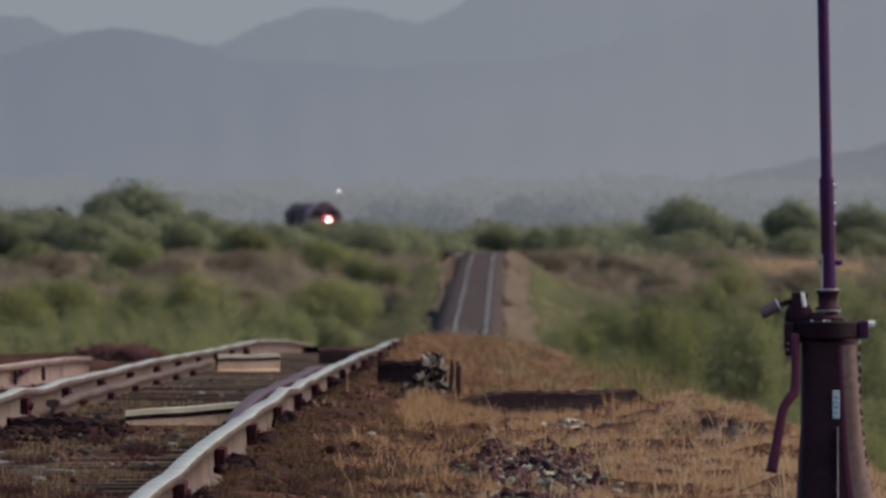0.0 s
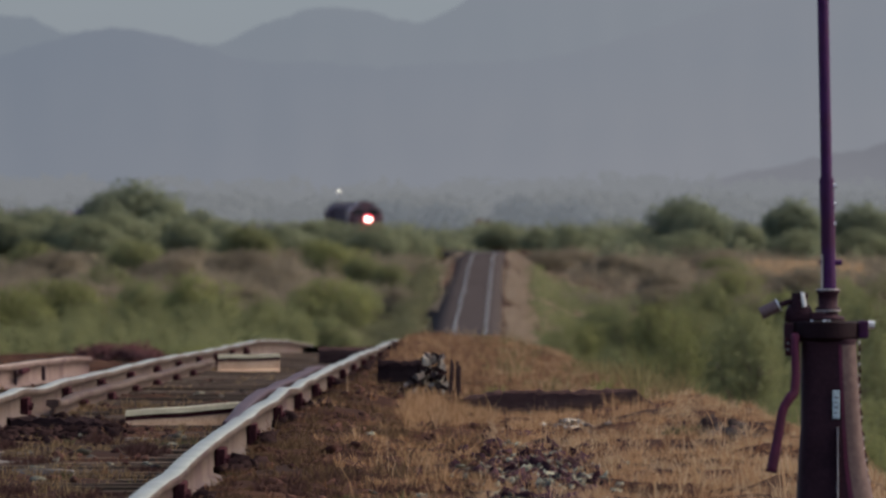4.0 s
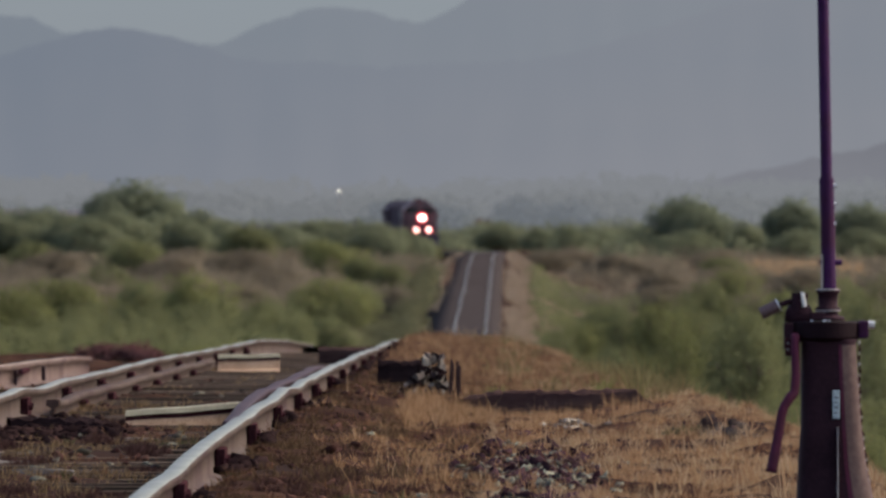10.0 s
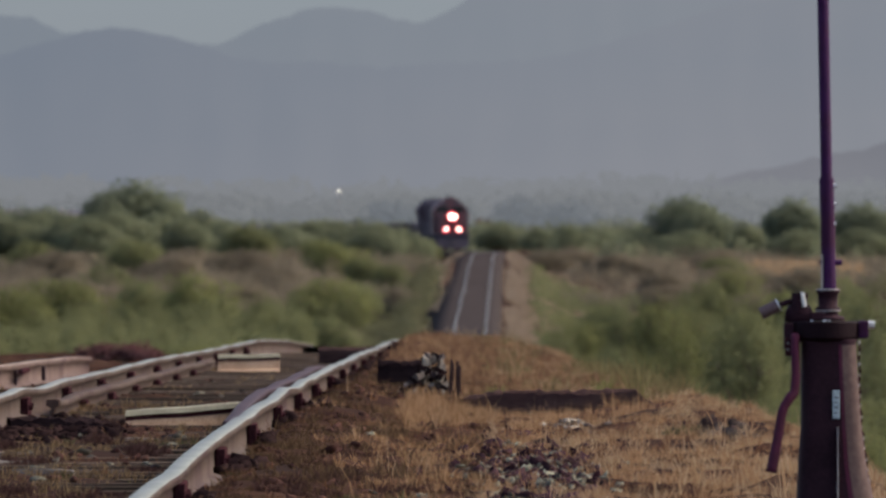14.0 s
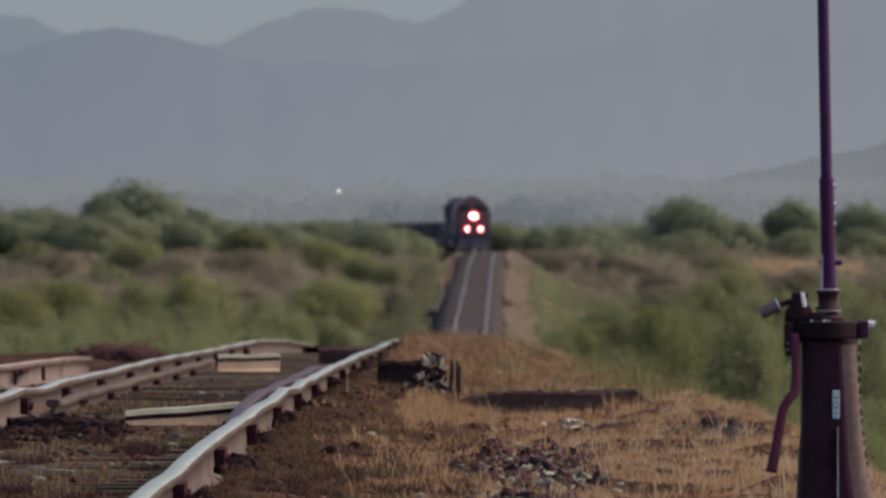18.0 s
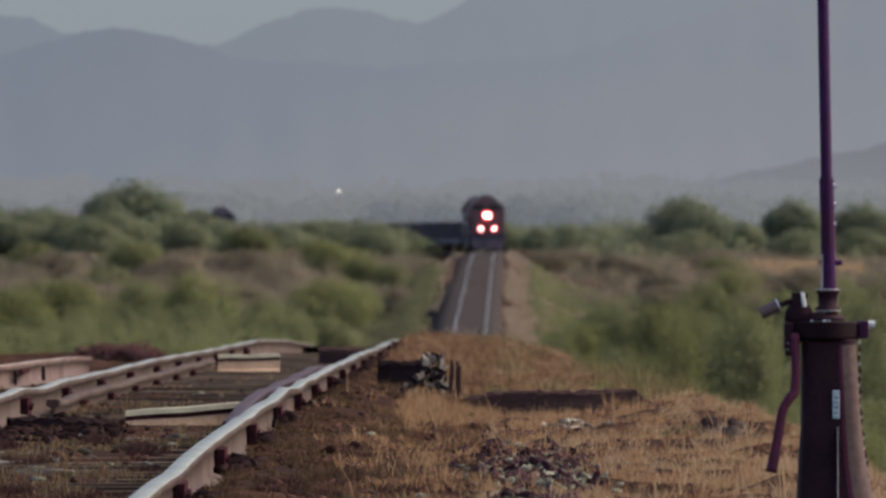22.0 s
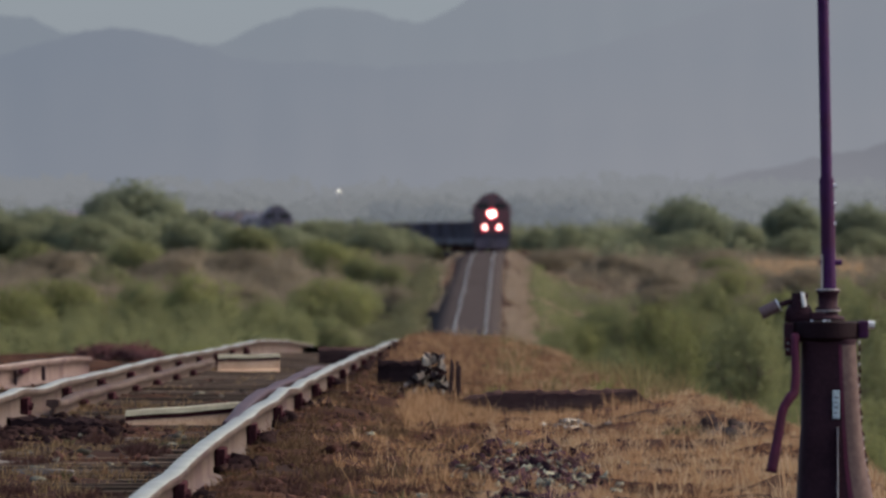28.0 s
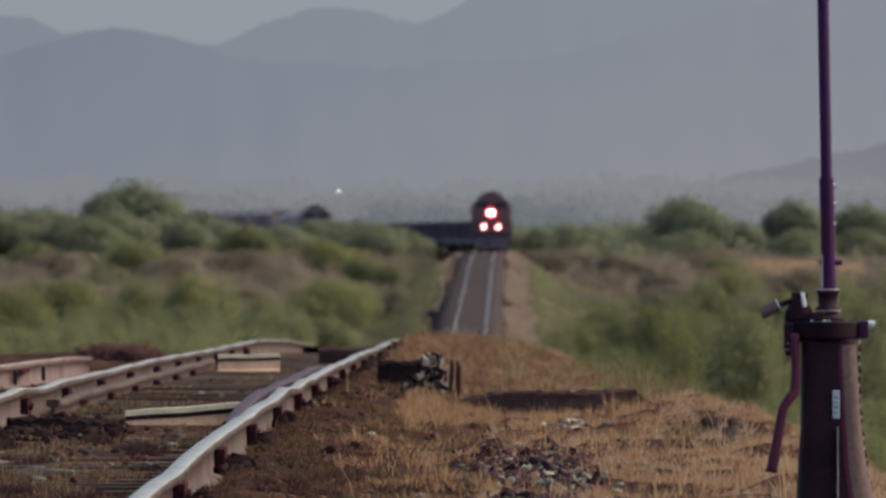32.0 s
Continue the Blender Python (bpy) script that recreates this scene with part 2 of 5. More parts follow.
def mesh_np(name, verts, faces):
    """A mesh from arrays; faces all with the same number of corners."""
    verts, faces = np.asarray(verts, np.float32), np.asarray(faces, np.int32)
    me = bpy.data.meshes.new(name)
    k = faces.shape[1]
    me.vertices.add(len(verts))
    me.vertices.foreach_set("co", verts.ravel())
    me.loops.add(faces.size)
    me.loops.foreach_set("vertex_index", faces.ravel())
    me.polygons.add(len(faces))
    me.polygons.foreach_set("loop_start", np.arange(0, faces.size, k, dtype=np.int32))
    me.polygons.foreach_set("loop_total", np.full(len(faces), k, np.int32))
    me.update(calc_edges=True)
    me.validate()
    return me


def box(bm, x0, x1, y0, y1, z0, z1, bevel=0.0, m=None):
    mm = Matrix.LocRotScale(((x0 + x1) / 2, (y0 + y1) / 2, (z0 + z1) / 2), None, (x1 - x0, y1 - y0, z1 - z0))
    vs = bmesh.ops.create_cube(bm, size=1.0, matrix=(m or Matrix()) @ mm)["verts"]
    if bevel:
        es = list({e for v in vs for e in v.link_edges})
        bmesh.ops.bevel(bm, geom=es, offset=bevel, segments=2, affect="EDGES", profile=0.6)
    return bm


def tube(bm, a, b, r0, r1=None, seg=12):
    a, b = Vector(a), Vector(b)
    r1 = r0 if r1 is None else r1
    d = b - a
    q = d.to_track_quat("Z", "Y").to_matrix().to_4x4()
    bmesh.ops.create_cone(bm, cap_ends=True, segments=seg, radius1=r0, radius2=r1, depth=d.length,
                          matrix=Matrix.Translation((a + b) / 2) @ q)
    return bm


def turned(bm, rings, seg=20, cx=0.0, cy=0.0):
    """A closed body of rings (z, radius x, radius y), squarish where given a fourth number, set aside by a fifth."""
    loops = []
    for z, rx, ry, *sq in rings:
        p = sq[0] if sq else 2.0
        ox = cx + (sq[1] if len(sq) > 1 else 0.0)
        lp = []
        for i in range(seg):
            a = 2 * math.pi * i / seg
            c, s = math.cos(a), math.sin(a)
            lp.append(bm.verts.new((ox + rx * math.copysign(abs(c) ** (2 / p), c), cy + ry * math.copysign(abs(s) ** (2 / p), s), z)))
        loops.append(lp)
    for a, b in zip(loops, loops[1:]):
        for i in range(seg):
            bm.faces.new((a[i], a[(i + 1) % seg], b[(i + 1) % seg], b[i]))
    bm.faces.new(loops[0][::-1])
    bm.faces.new(loops[-1])
    return bm


def sweep(name, profile, path, side, closed=True):
    """Carry a profile (across, up) along a path, side giving the sideways way at each point."""
    p, s = np.array(path), np.array(side)
    k, n = len(profile), len(p)
    v = np.empty((n, k, 3))
    for j, (a, u) in enumerate(profile):
        v[:, j] = p + s * a
        v[:, j, 2] += u
    f = []
    for j in range(k):
        j2 = (j + 1) % k
        a = np.arange(n - 1) * k
        f.append(np.stack([a + j, a + j2, a + k + j2, a + k + j], 1))
    return mesh_np(name, v.reshape(-1, 3), np.concatenate(f))


# ---- the line: height of the rail top and centre of the track along it ----
KY = np.array([-60, 20, 51, 62, 82, 97, 110, 133, 168, 200, 260, 400, 550, 700, 800, 860, 960, 1050, 1105, 1166, 1230.9, 1258.5, 1298.5, 1327.5, 1388.9, 1465.5, 1879.5], float)
KZ = np.array([5.5, 5.55, 5.56, 5.55, 5.48, 5.39, 5.31, 5.15, 4.89, 4.5, 3.5, 1, -0.45, -0.2, 0.65, 1.03, 1.60, 2.14, 2.02, 1.82, 1.52, 1.42, 1.27, 1.11, 0.80, 0.5, 0.7])
CY = np.array([-60, 62, 168, 703, 778, 1059, 1166, 1215, 1228.8, 1242.6, 1256.4, 1270.9, 1291.6, 1312.3, 1333, 1350.9, 1368.2, 1388.9, 1424.1, 1465.5, 1879.5], float)
CX = np.array([-2.27, -1.74, -1.27, 1.30, 1.66, 3.05, 3.86, 4.027, 3.93, 3.629, 3.08, 2.324, 0.91, -1.019, -3.38, -5.473, -7.886, -10.913, -16.09, -22.165, -74.324])


def smooth_at(y, ky, kv):
    """Through all knots with matching slopes."""
    y = np.clip(np.asarray(y, float), ky[0], ky[-1])
    s = np.gradient(kv, ky)
    i = np.clip(np.searchsorted(ky, y) - 1, 0, len(ky) - 2)
    h = ky[i + 1] - ky[i]
    t = (y - ky[i]) / h
    return ((1 + 2 * t) * (1 - t) ** 2 * kv[i] + t * (1 - t) ** 2 * h * s[i] + t * t * (3 - 2 * t) * kv[i + 1] + t * t * (t - 1) * h * s[i + 1])


def rail_z(y):
    return smooth_at(y, KY, KZ)


def track_x(y):
    return smooth_at(y, CY, CX)


def waves(x, y, wl, seed):
    """Cheap smooth noise in about -1 to 1."""
    r = np.random.RandomState(seed)
    z = np.zeros(np.broadcast(x, y).shape)
    for k in range(7):
        a, ph, f = r.uniform(0, 6.28), r.uniform(0, 6.28), r.uniform(0.6, 1.7)
        z = z + np.sin((x * math.cos(a) + y * math.sin(a)) * 6.283 * f / wl + ph)
    return z / 3.2


PY = np.array([-400, 200, 320, 450, 700, 900, 1100, 1500, 5200], float)
PZ = np.array([0.3, 0.3, -0.6, -2.0, -2.2, -1.2, -0.2, 0.0, 0.0])


def ground_z(x, y):
    x, y = np.asarray(x, float), np.asarray(y, float)
    plain = np.interp(y, PY, PZ) + 0.35 * waves(x, y, 60, 3) + 0.12 * waves(x, y, 14, 4)
    a = x - track_x(y)
    near = np.clip((240 - y) / 80, 0, 1)
    top = rail_z(y) - 0.27 + 0.085 * near
    right, left = 2.1 + near * np.interp(y, [60, 82, 95, 115, 140], [1.45, 1.45, 1.2, 0.75, 0.45]), 2.1 + 4.4 * near
    over = np.maximum(np.maximum(a - right, -a - left), 0)
    bank = top - over / 1.7 - 0.10 * over * over / (1 + over)
    rough = near * (0.035 * waves(x, y * 0.35, 1.6, 7) + 0.02 * waves(x, y * 0.5, 0.5, 8)) * np.clip((np.abs(a) - 0.6) * 2, 0.45, 1)
    bump = 0.20 * np.exp(-((x - 0.15) / 0.75) ** 2 - ((y - 160) / 26) ** 2) + 0.07 * np.exp(-((x + 0.1) / 0.35) ** 2 - ((y - 96) / 9) ** 2)
    bump = bump - 0.07 * np.exp(-((x - 0.66) / 0.62) ** 4 - ((y - 87) / 4.5) ** 2)
    bump = bump - 0.10 * np.exp(-((x + 0.27) / 0.2) ** 4 - ((y - 100.5) / 3.0) ** 4)
    bump = bump + 0.32 * np.exp(-((a + 3.2) / 1.3) ** 2 - ((y - 950) / 60) ** 2)
    heap = near * (0.052 * np.exp(-((a - 0.95) / 0.22) ** 2) + 0.002 * np.exp(-(a / 0.5) ** 4))
    bank = bank + rough + bump + heap
    k = 0.5
    m = np.maximum(plain, bank)
    return m + np.where(np.abs(plain - bank) < k, (k - np.abs(plain - bank)) ** 2 / (4 * k), 0)


def on_ground(x, y):
    return float(ground_z(x, y))


# ---- ground ----
def lines(*spans):
    out = []
    for a, b, n in spans:
        out.append(np.linspace(a, b, n, endpoint=False))
    return np.append(np.concatenate(out), spans[-1][1])


def build_ground():
    xs = lines((-4000, -400, 24), (-400, -60, 34), (-60, -12, 48), (-12, -4, 40), (-4, 4, 110), (4, 14, 40), (14, 60, 40), (60, 400, 34), (400, 4000, 24))
    ys = lines((-300, 20, 20), (20, 45, 25), (45, 180, 340), (180, 420, 80), (420, 1000, 116), (1000, 1700, 120), (1700, 4950, 40))
    gx, gy = np.meshgrid(xs, ys)
    gz = ground_z(gx, gy)
    nx, ny = len(xs), len(ys)
    i = np.arange(nx * ny).reshape(ny, nx)
    f = np.stack([i[:-1, :-1], i[:-1, 1:], i[1:, 1:], i[1:, :-1]], -1).reshape(-1, 4)
    me = mesh_np("ground", np.stack([gx, gy, gz], -1).reshape(-1, 3), f)
    ob = part_mesh("ground", me, M_GROUND, smooth=True)
    tagged(ob, "dry brown earth plain with a raised railway embankment", "ground", kind="structure")


build_ground()


# ---- distance: hazy mountains ----
def ridge(name, y, sky_x, sky_z, depth, material, label, seed):
    xs = np.concatenate([np.linspace(-1500, -200, 40, endpoint=False), np.linspace(-200, 200, 240, endpoint=False), np.linspace(200, 1500, 41)])
    vs = np.linspace(0, 1, 26)
    h = np.interp(xs, sky_x, sky_z) + 0.9 * waves(xs, xs * 0, 30, seed) + 0.35 * waves(xs, xs * 0, 9, seed + 1)
    v, hx = np.meshgrid(vs, h, indexing="ij")
    X = np.broadcast_to(xs, hx.shape)
    gully = waves(X, v * 40, 26, seed + 2) * 7 * np.sin(v * math.pi)
    Z = -1 + (hx + 1) * v ** 1.25
    Y = y + depth * v + gully
    nx, ny = len(xs), len(vs)
    i = np.arange(nx * ny).reshape(ny, nx)
    f = np.stack([i[:-1, :-1], i[:-1, 1:], i[1:, 1:], i[1:, :-1]], -1).reshape(-1, 4)
    # back slope down behind the crest
    verts = np.concatenate([np.stack([X, Y, Z], -1).reshape(-1, 3), np.stack([xs, np.full(nx, y + depth + 90), np.full(nx, -5.0)], 1)])
    b = np.arange(nx - 1)
    f = np.concatenate([f, np.stack([i[-1, :-1], i[-1, 1:], nx * ny + b + 1, nx * ny + b], 1)])
    ob = part_mesh(name, mesh_np(name, verts, f), material, smooth=True)
    return tagged(ob, label, "mountain", kind="structure")


# Haze is painted into these glowing colours, paler towards the foot.
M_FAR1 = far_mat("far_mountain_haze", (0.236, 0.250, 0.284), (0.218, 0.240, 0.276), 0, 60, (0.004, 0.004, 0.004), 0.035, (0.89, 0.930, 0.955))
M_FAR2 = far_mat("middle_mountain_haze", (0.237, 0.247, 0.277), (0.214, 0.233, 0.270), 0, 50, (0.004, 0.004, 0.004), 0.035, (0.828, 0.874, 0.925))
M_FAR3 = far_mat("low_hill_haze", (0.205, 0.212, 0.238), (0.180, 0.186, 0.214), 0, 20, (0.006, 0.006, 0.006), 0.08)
M_SKYHAZE = far_mat("sky_haze", (0.26, 0.285, 0.31), (0.27, 0.31, 0.345), 0, 120, (0.0, 0.0, 0.0), 0.004)
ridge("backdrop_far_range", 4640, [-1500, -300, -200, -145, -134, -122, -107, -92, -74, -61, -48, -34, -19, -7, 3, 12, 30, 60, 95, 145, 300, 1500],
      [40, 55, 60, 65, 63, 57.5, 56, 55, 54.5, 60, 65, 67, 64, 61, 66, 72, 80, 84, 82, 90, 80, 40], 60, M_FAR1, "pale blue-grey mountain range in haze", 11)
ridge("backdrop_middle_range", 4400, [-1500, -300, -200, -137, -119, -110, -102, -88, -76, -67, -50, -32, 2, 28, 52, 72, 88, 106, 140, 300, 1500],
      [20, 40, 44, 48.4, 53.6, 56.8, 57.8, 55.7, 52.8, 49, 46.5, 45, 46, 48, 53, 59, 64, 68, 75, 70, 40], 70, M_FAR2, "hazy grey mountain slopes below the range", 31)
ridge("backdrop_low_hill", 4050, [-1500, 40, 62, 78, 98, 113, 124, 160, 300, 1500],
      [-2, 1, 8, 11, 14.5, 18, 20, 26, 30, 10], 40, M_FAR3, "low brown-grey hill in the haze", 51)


def build_sky_haze():
    bm = bmesh.new()
    n = 40
    lo = [bm.verts.new((4940 * math.sin(a), 4940 * math.cos(a), -40)) for a in np.linspace(-0.35, 0.35, n)]
    hi = [bm.verts.new((4940 * math.sin(a), 4940 * math.cos(a), 260)) for a in np.linspace(-0.35, 0.35, n)]
    for i in range(n - 1):
        bm.faces.new((lo[i], lo[i + 1], hi[i + 1], hi[i]))
    tagged(part("backdrop_sky", bm, M_SKYHAZE), "plain hazy grey-blue sky above the mountains", "sky", kind="structure")


build_sky_haze()


# ---- the track ----
RAIL = [(-0.070, -0.172), (-0.070, -0.160), (-0.012, -0.145), (-0.010, -0.050), (-0.036, -0.036), (-0.036, -0.006), (-0.029, 0.0),
        (0.029, 0.0), (0.036, -0.006), (0.036, -0.036), (0.010, -0.050), (0.012, -0.145), (0.070, -0.160), (0.070, -0.172)]
JOINT_Y, JOINT_STEP = 54.5, 7.72


def rail_line(y0, y1, step, off, drop=0.0, wob=0.0, seed=1):
    y = np.arange(y0, y1 + step / 2, step)
    far = np.clip((y - 350) / 200, 0, 1)
    x = track_x(y) + off + (wob * 0.7 + 0.045 * far) * waves(y, y * 0, 13 + 30 * (y0 > 150), seed)
    z = rail_z(y) - drop + wob * waves(y, y * 0, 9, seed + 1)
    if wob:
        z = z + 0.014 * np.exp(-((y - 82.0) / 1.3) ** 2) - 0.010 * np.exp(-((y - 86.5) / 2.0) ** 2)
    # rail ends sag a little at the joints
    ph = np.abs((y - JOINT_Y) / JOINT_STEP - np.round((y - JOINT_Y) / JOINT_STEP)) * JOINT_STEP
    if wob:
        z = z - 0.006 * np.exp(-(ph / 1.2) ** 2)
    return np.stack([x, y, z], 1)


def make_rail(name, path, parent, label, mats, top=True):
    side = np.tile((1.0, 0.0, 0.0), (len(path), 1))
    me = sweep(name, RAIL, path, side)
    caps = bmesh.new()
    caps.from_mesh(me)
    caps.verts.ensure_lookup_table()
    k = len(RAIL)
    caps.faces.new([caps.verts[i] for i in range(k)])
    caps.faces.new([caps.verts[len(path) * k - 1 - i] for i in range(k)])
    bmesh.ops.recalc_face_normals(caps, faces=caps.faces)
    caps.to_mesh(me)
    caps.free()
    ob = part_mesh(name, me, mats, parent, label)
    if top:
        n, k = len(path) - 1, len(RAIL)
        idx = np.zeros(len(me.polygons), np.int32)
        idx[5 * n:8 * n] = 1
        me.polygons.foreach_set("material_index", idx)
    return ob


track = tagged(new("railway_track"), "worn single railway track with rusty rails on old sleepers", "railway track", kind="structure")
GA = 0.7535
for off in (-GA, GA):
    make_rail("rail", rail_line(-58, 25, 1.0, off), track, "", [M_RAIL, M_RAILTOP])
near_right = make_rail("rail", rail_line(25, 200, 0.35, GA, 0, 0.005, 21), track, "worn steel rail with a bright head and a pale side", [M_RAIL, M_RAILTOP])
near_left = make_rail("rail", rail_line(25, 200, 0.35, -GA, 0, 0.005, 25), track, "worn steel rail with a bright head and a pale side", [M_RAIL, M_RAILTOP])
make_rail("rail", rail_line(200, 1900, 4, GA, 0, 0.004, 61), track, "", [M_GUARD, M_FARRAIL])
make_rail("rail", rail_line(200, 1900, 4, -GA, 0, 0.004, 63), track, "", [M_GUARD, M_FARRAIL])
guard_path = rail_line(71, 108, 0.5, GA - 0.125, 0.004, 0.006, 33)
flare = np.clip((80 - guard_path[:, 1]) / 9, 0, 1)   # the near end is bent in and sunk
guard_path[:, 0] += 0.02 * flare
guard_path[:, 2] -= 0.05 * flare ** 1.5
guard_right = make_rail("guard_rail", guard_path, track, "dull rust-brown inner guard rail", [M_GUARD], False)
guard_left = make_rail("guard_rail", rail_line(84.0, 129, 0.5, -GA + 0.135, 0.072, 0.006, 36), track, "pale inner guard rail lying a little lower", [M_RAIL], False)


def joint_bar_mesh():
    bm = bmesh.new()
    box(bm, 0.012, 0.056, -0.34, 0.34, -0.156, -0.042, 0.006)
    for k in range(4):
        tube(bm, (0.050, -0.24 + 0.16 * k, -0.092), (0.070, -0.24 + 0.16 * k, -0.092), 0.018, seg=6)
    me = bpy.data.meshes.new("joint_bar")
    bm.to_mesh(me)
    bm.free()
    return me


JB = joint_bar_mesh()


def joint(rail_ob, off, y, drop, flip=False):
    ob = part_mesh("joint_bar", JB, M_RUST, rail_ob)
    ob.matrix_basis = pose(float(track_x(y)) + off, y, float(rail_z(y)) - drop - 0.006, 0, 0, 180 if flip else 0)


for k in range(14):
    joint(near_right, GA, JOINT_Y + JOINT_STEP * k, 0)
    joint(near_left, -GA, JOINT_Y + JOINT_STEP * k - 3.0, 0)
for k in range(9):
    joint(guard_right, GA - 0.125, 77.5 + 3.4 * k, 0.004, True)
for k in range(6):
    joint(guard_left, -GA + 0.135, 89.2 + 6.2 * k, 0.072)

# the siding that leaves to the west
siding = tagged(new("siding_track"), "old siding rails half buried beside the line", "railway track", kind="structure")
for off, y1, low, mats in ((-1.5, 112.2, 0.0, [M_SIDING, M_SIDEHEAD]), (0.0, 109.4, 0.0, [M_SIDING, M_SIDEHEAD]), (-0.10, 113.5, 0.022, [M_SIDING, M_SIDING])):
    y = np.arange(70, y1, 0.4)
    x = track_x(y) - GA - 0.505 - 0.046 * (111 - y) + off
    z = rail_z(y) + 0.010 - low + 0.0043 * np.clip(y - 102, 0, 9) + 0.006 * waves(y, y * 0, 5, 41 + int(y1))
    sr = make_rail("rail", np.stack([x, y, z], 1), siding, "pale rusted siding rail", mats)
    if off:
        continue
    # dark strips put in for shaded gaps below the lifted head; seams of patched plates
    for jy, ln in ((79.0, 1.6), (90.0, 4.0), (102.8, 1.5), (105.5, 2.7)):
        bm = box(bmesh.new(), 0.012, 0.040, -ln / 2, ln / 2, -0.074, -0.036, 0.005)
        o = part("joint_bar", bm, M_RUST, sr)
        o.matrix_basis = pose(float(np.interp(jy, y, x)), jy, float(np.interp(jy, y, z)))
    for jy in (95.0, 104.6, 107.2):
        bm = box(bmesh.new(), 0.012, 0.034, -0.10, 0.10, -0.16, -0.045, 0.004)
        o = part("web_plate", bm, M_GUARD, sr)
        o.matrix_basis = pose(float(np.interp(jy, y, x)), jy, float(np.interp(jy, y, z)))


def track_bed():
    """Dark ballast shoulder under the far track."""
    y = np.arange(195, 1720, 5.0)
    p = np.stack([track_x(y), y, rail_z(y)], 1)
    me = sweep("ballast_bed", [(-2.5, -0.36), (-1.12, -0.06), (-0.55, -0.05), (0.55, -0.05), (1.08, -0.05), (1.7, -0.36)], p, np.tile((1.0, 0, 0), (len(y), 1)))
    part_mesh("ballast_bed", me, M_BED, track, "dark grimy ballast bed")


track_bed()


# ---- switch stand ----
def build_stand():
    sx, sy = 1.372, 51.3
    gz = on_ground(sx, sy)
    st = tagged(new("switch_stand"), "dark iron hand-thrown railway switch stand with a tall purple mast", "switch stand")
    st.matrix_basis = pose(sx, sy, gz)
    h = 6.6 - gz                                     # eye level above the foot

    bm = box(bmesh.new(), -0.26, 0.26, -0.22, 0.22, -0.02, 0.045, 0.01)
    base = part("base_plate", bm, M_IRON, st)
    for ax, ay in ((-0.2, -0.16), (0.2, -0.16), (-0.2, 0.16), (0.2, 0.16)):
        part("bolt", tube(bmesh.new(), (ax, ay, 0.04), (ax, ay, 0.08), 0.022, seg=6), M_RUST, base)
    top = h - 0.52
    rings = [(0.04, 0.165, 0.15, 4.5, 0.022), (h - 1.16, 0.148, 0.14, 4.5, 0.018), (h - 1.08, 0.135, 0.13, 4.5, 0.014), (h - 0.96, 0.119, 0.12, 4.5, 0.004),
             (h - 0.82, 0.106, 0.115, 4.5, 0.0), (h - 0.62, 0.098, 0.105, 4.5, -0.007), (top - 0.02, 0.096, 0.10, 4.5, -0.008), (top, 0.102, 0.105, 4.5, -0.008)]
    body = part("pedestal", turned(bmesh.new(), rings, 56), M_IRON, st, "dark tapered cast-iron pedestal", True)

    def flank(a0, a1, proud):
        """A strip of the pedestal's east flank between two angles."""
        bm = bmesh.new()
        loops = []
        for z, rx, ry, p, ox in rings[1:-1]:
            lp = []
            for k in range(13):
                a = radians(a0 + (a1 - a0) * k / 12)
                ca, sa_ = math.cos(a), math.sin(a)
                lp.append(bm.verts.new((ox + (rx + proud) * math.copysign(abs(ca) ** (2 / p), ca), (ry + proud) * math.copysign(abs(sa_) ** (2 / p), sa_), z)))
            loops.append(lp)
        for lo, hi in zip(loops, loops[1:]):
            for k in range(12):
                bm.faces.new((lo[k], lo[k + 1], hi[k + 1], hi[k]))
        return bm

    # Sun on the east flank put into colour: maroon strip, then a lighter one.
    part("side_edge", flank(-85, -80, 0.0015), M_LEVER, body, "narrow maroon strip painted as the turn from shade to sun", True)
    part("side_face", flank(-80, 60, 0.0020), M_SUNSIDE, body, "side of the casting painted lighter as its sunlit flank", True)
    part("rib", box(bmesh.new(), 0.019, 0.023, -0.155, -0.10, 0.10, h - 0.83, 0.001), M_PALE, body, "worn bright edge of a casting rib")
    part("plate", box(bmesh.new(), 0.003, 0.028, -0.128, -0.112, h - 0.80, h - 0.70, 0.002), M_PLATE, body, "small pale blue metal plate")
    for k in range(4):
        part("mark", box(bmesh.new(), 0.009, 0.019 + 0.004 * (k % 2), -0.1292, -0.1275, h - 0.782 + 0.018 * k, h - 0.777 + 0.018 * k), M_DARK, body, "thin grey bar on the plate")

    # top plate with notched table and lugs
    z0 = h - 0.525
    bm = turned(bmesh.new(), [(z0 - 0.004, 0.106, 0.112), (z0 + 0.006, 0.124, 0.128), (z0 + 0.012, 0.127, 0.130), (z0 + 0.062, 0.127, 0.130), (z0 + 0.068, 0.123, 0.126)], 48, -0.021)
    table = part("top_table", bm, M_IRONDARK, st, "round iron table with stop lugs")
    # Small bright studs set as painted highlights on the table's front edge.
    for rx_, ln in ((-0.072, 0.006), (-0.030, 0.010), (-0.012, 0.006)):
        part("rivet", tube(bmesh.new(), (rx_, -0.112, z0 + 0.066), (rx_ + ln, -0.112, z0 + 0.071), 0.005, seg=8), M_BRIGHT, table)
    part("lug", box(bmesh.new(), 0.096, 0.133, -0.06, 0.05, z0 + 0.008, z0 + 0.070, 0.008), M_MAST, table, "lug tinted with a purple lens fringe")
    part("lug_bolt", tube(bmesh.new(), (0.131, -0.01, z0 + 0.056), (0.155, -0.01, z0 + 0.054), 0.014, seg=6), M_BRIGHT, table, "bare metal bolt end")
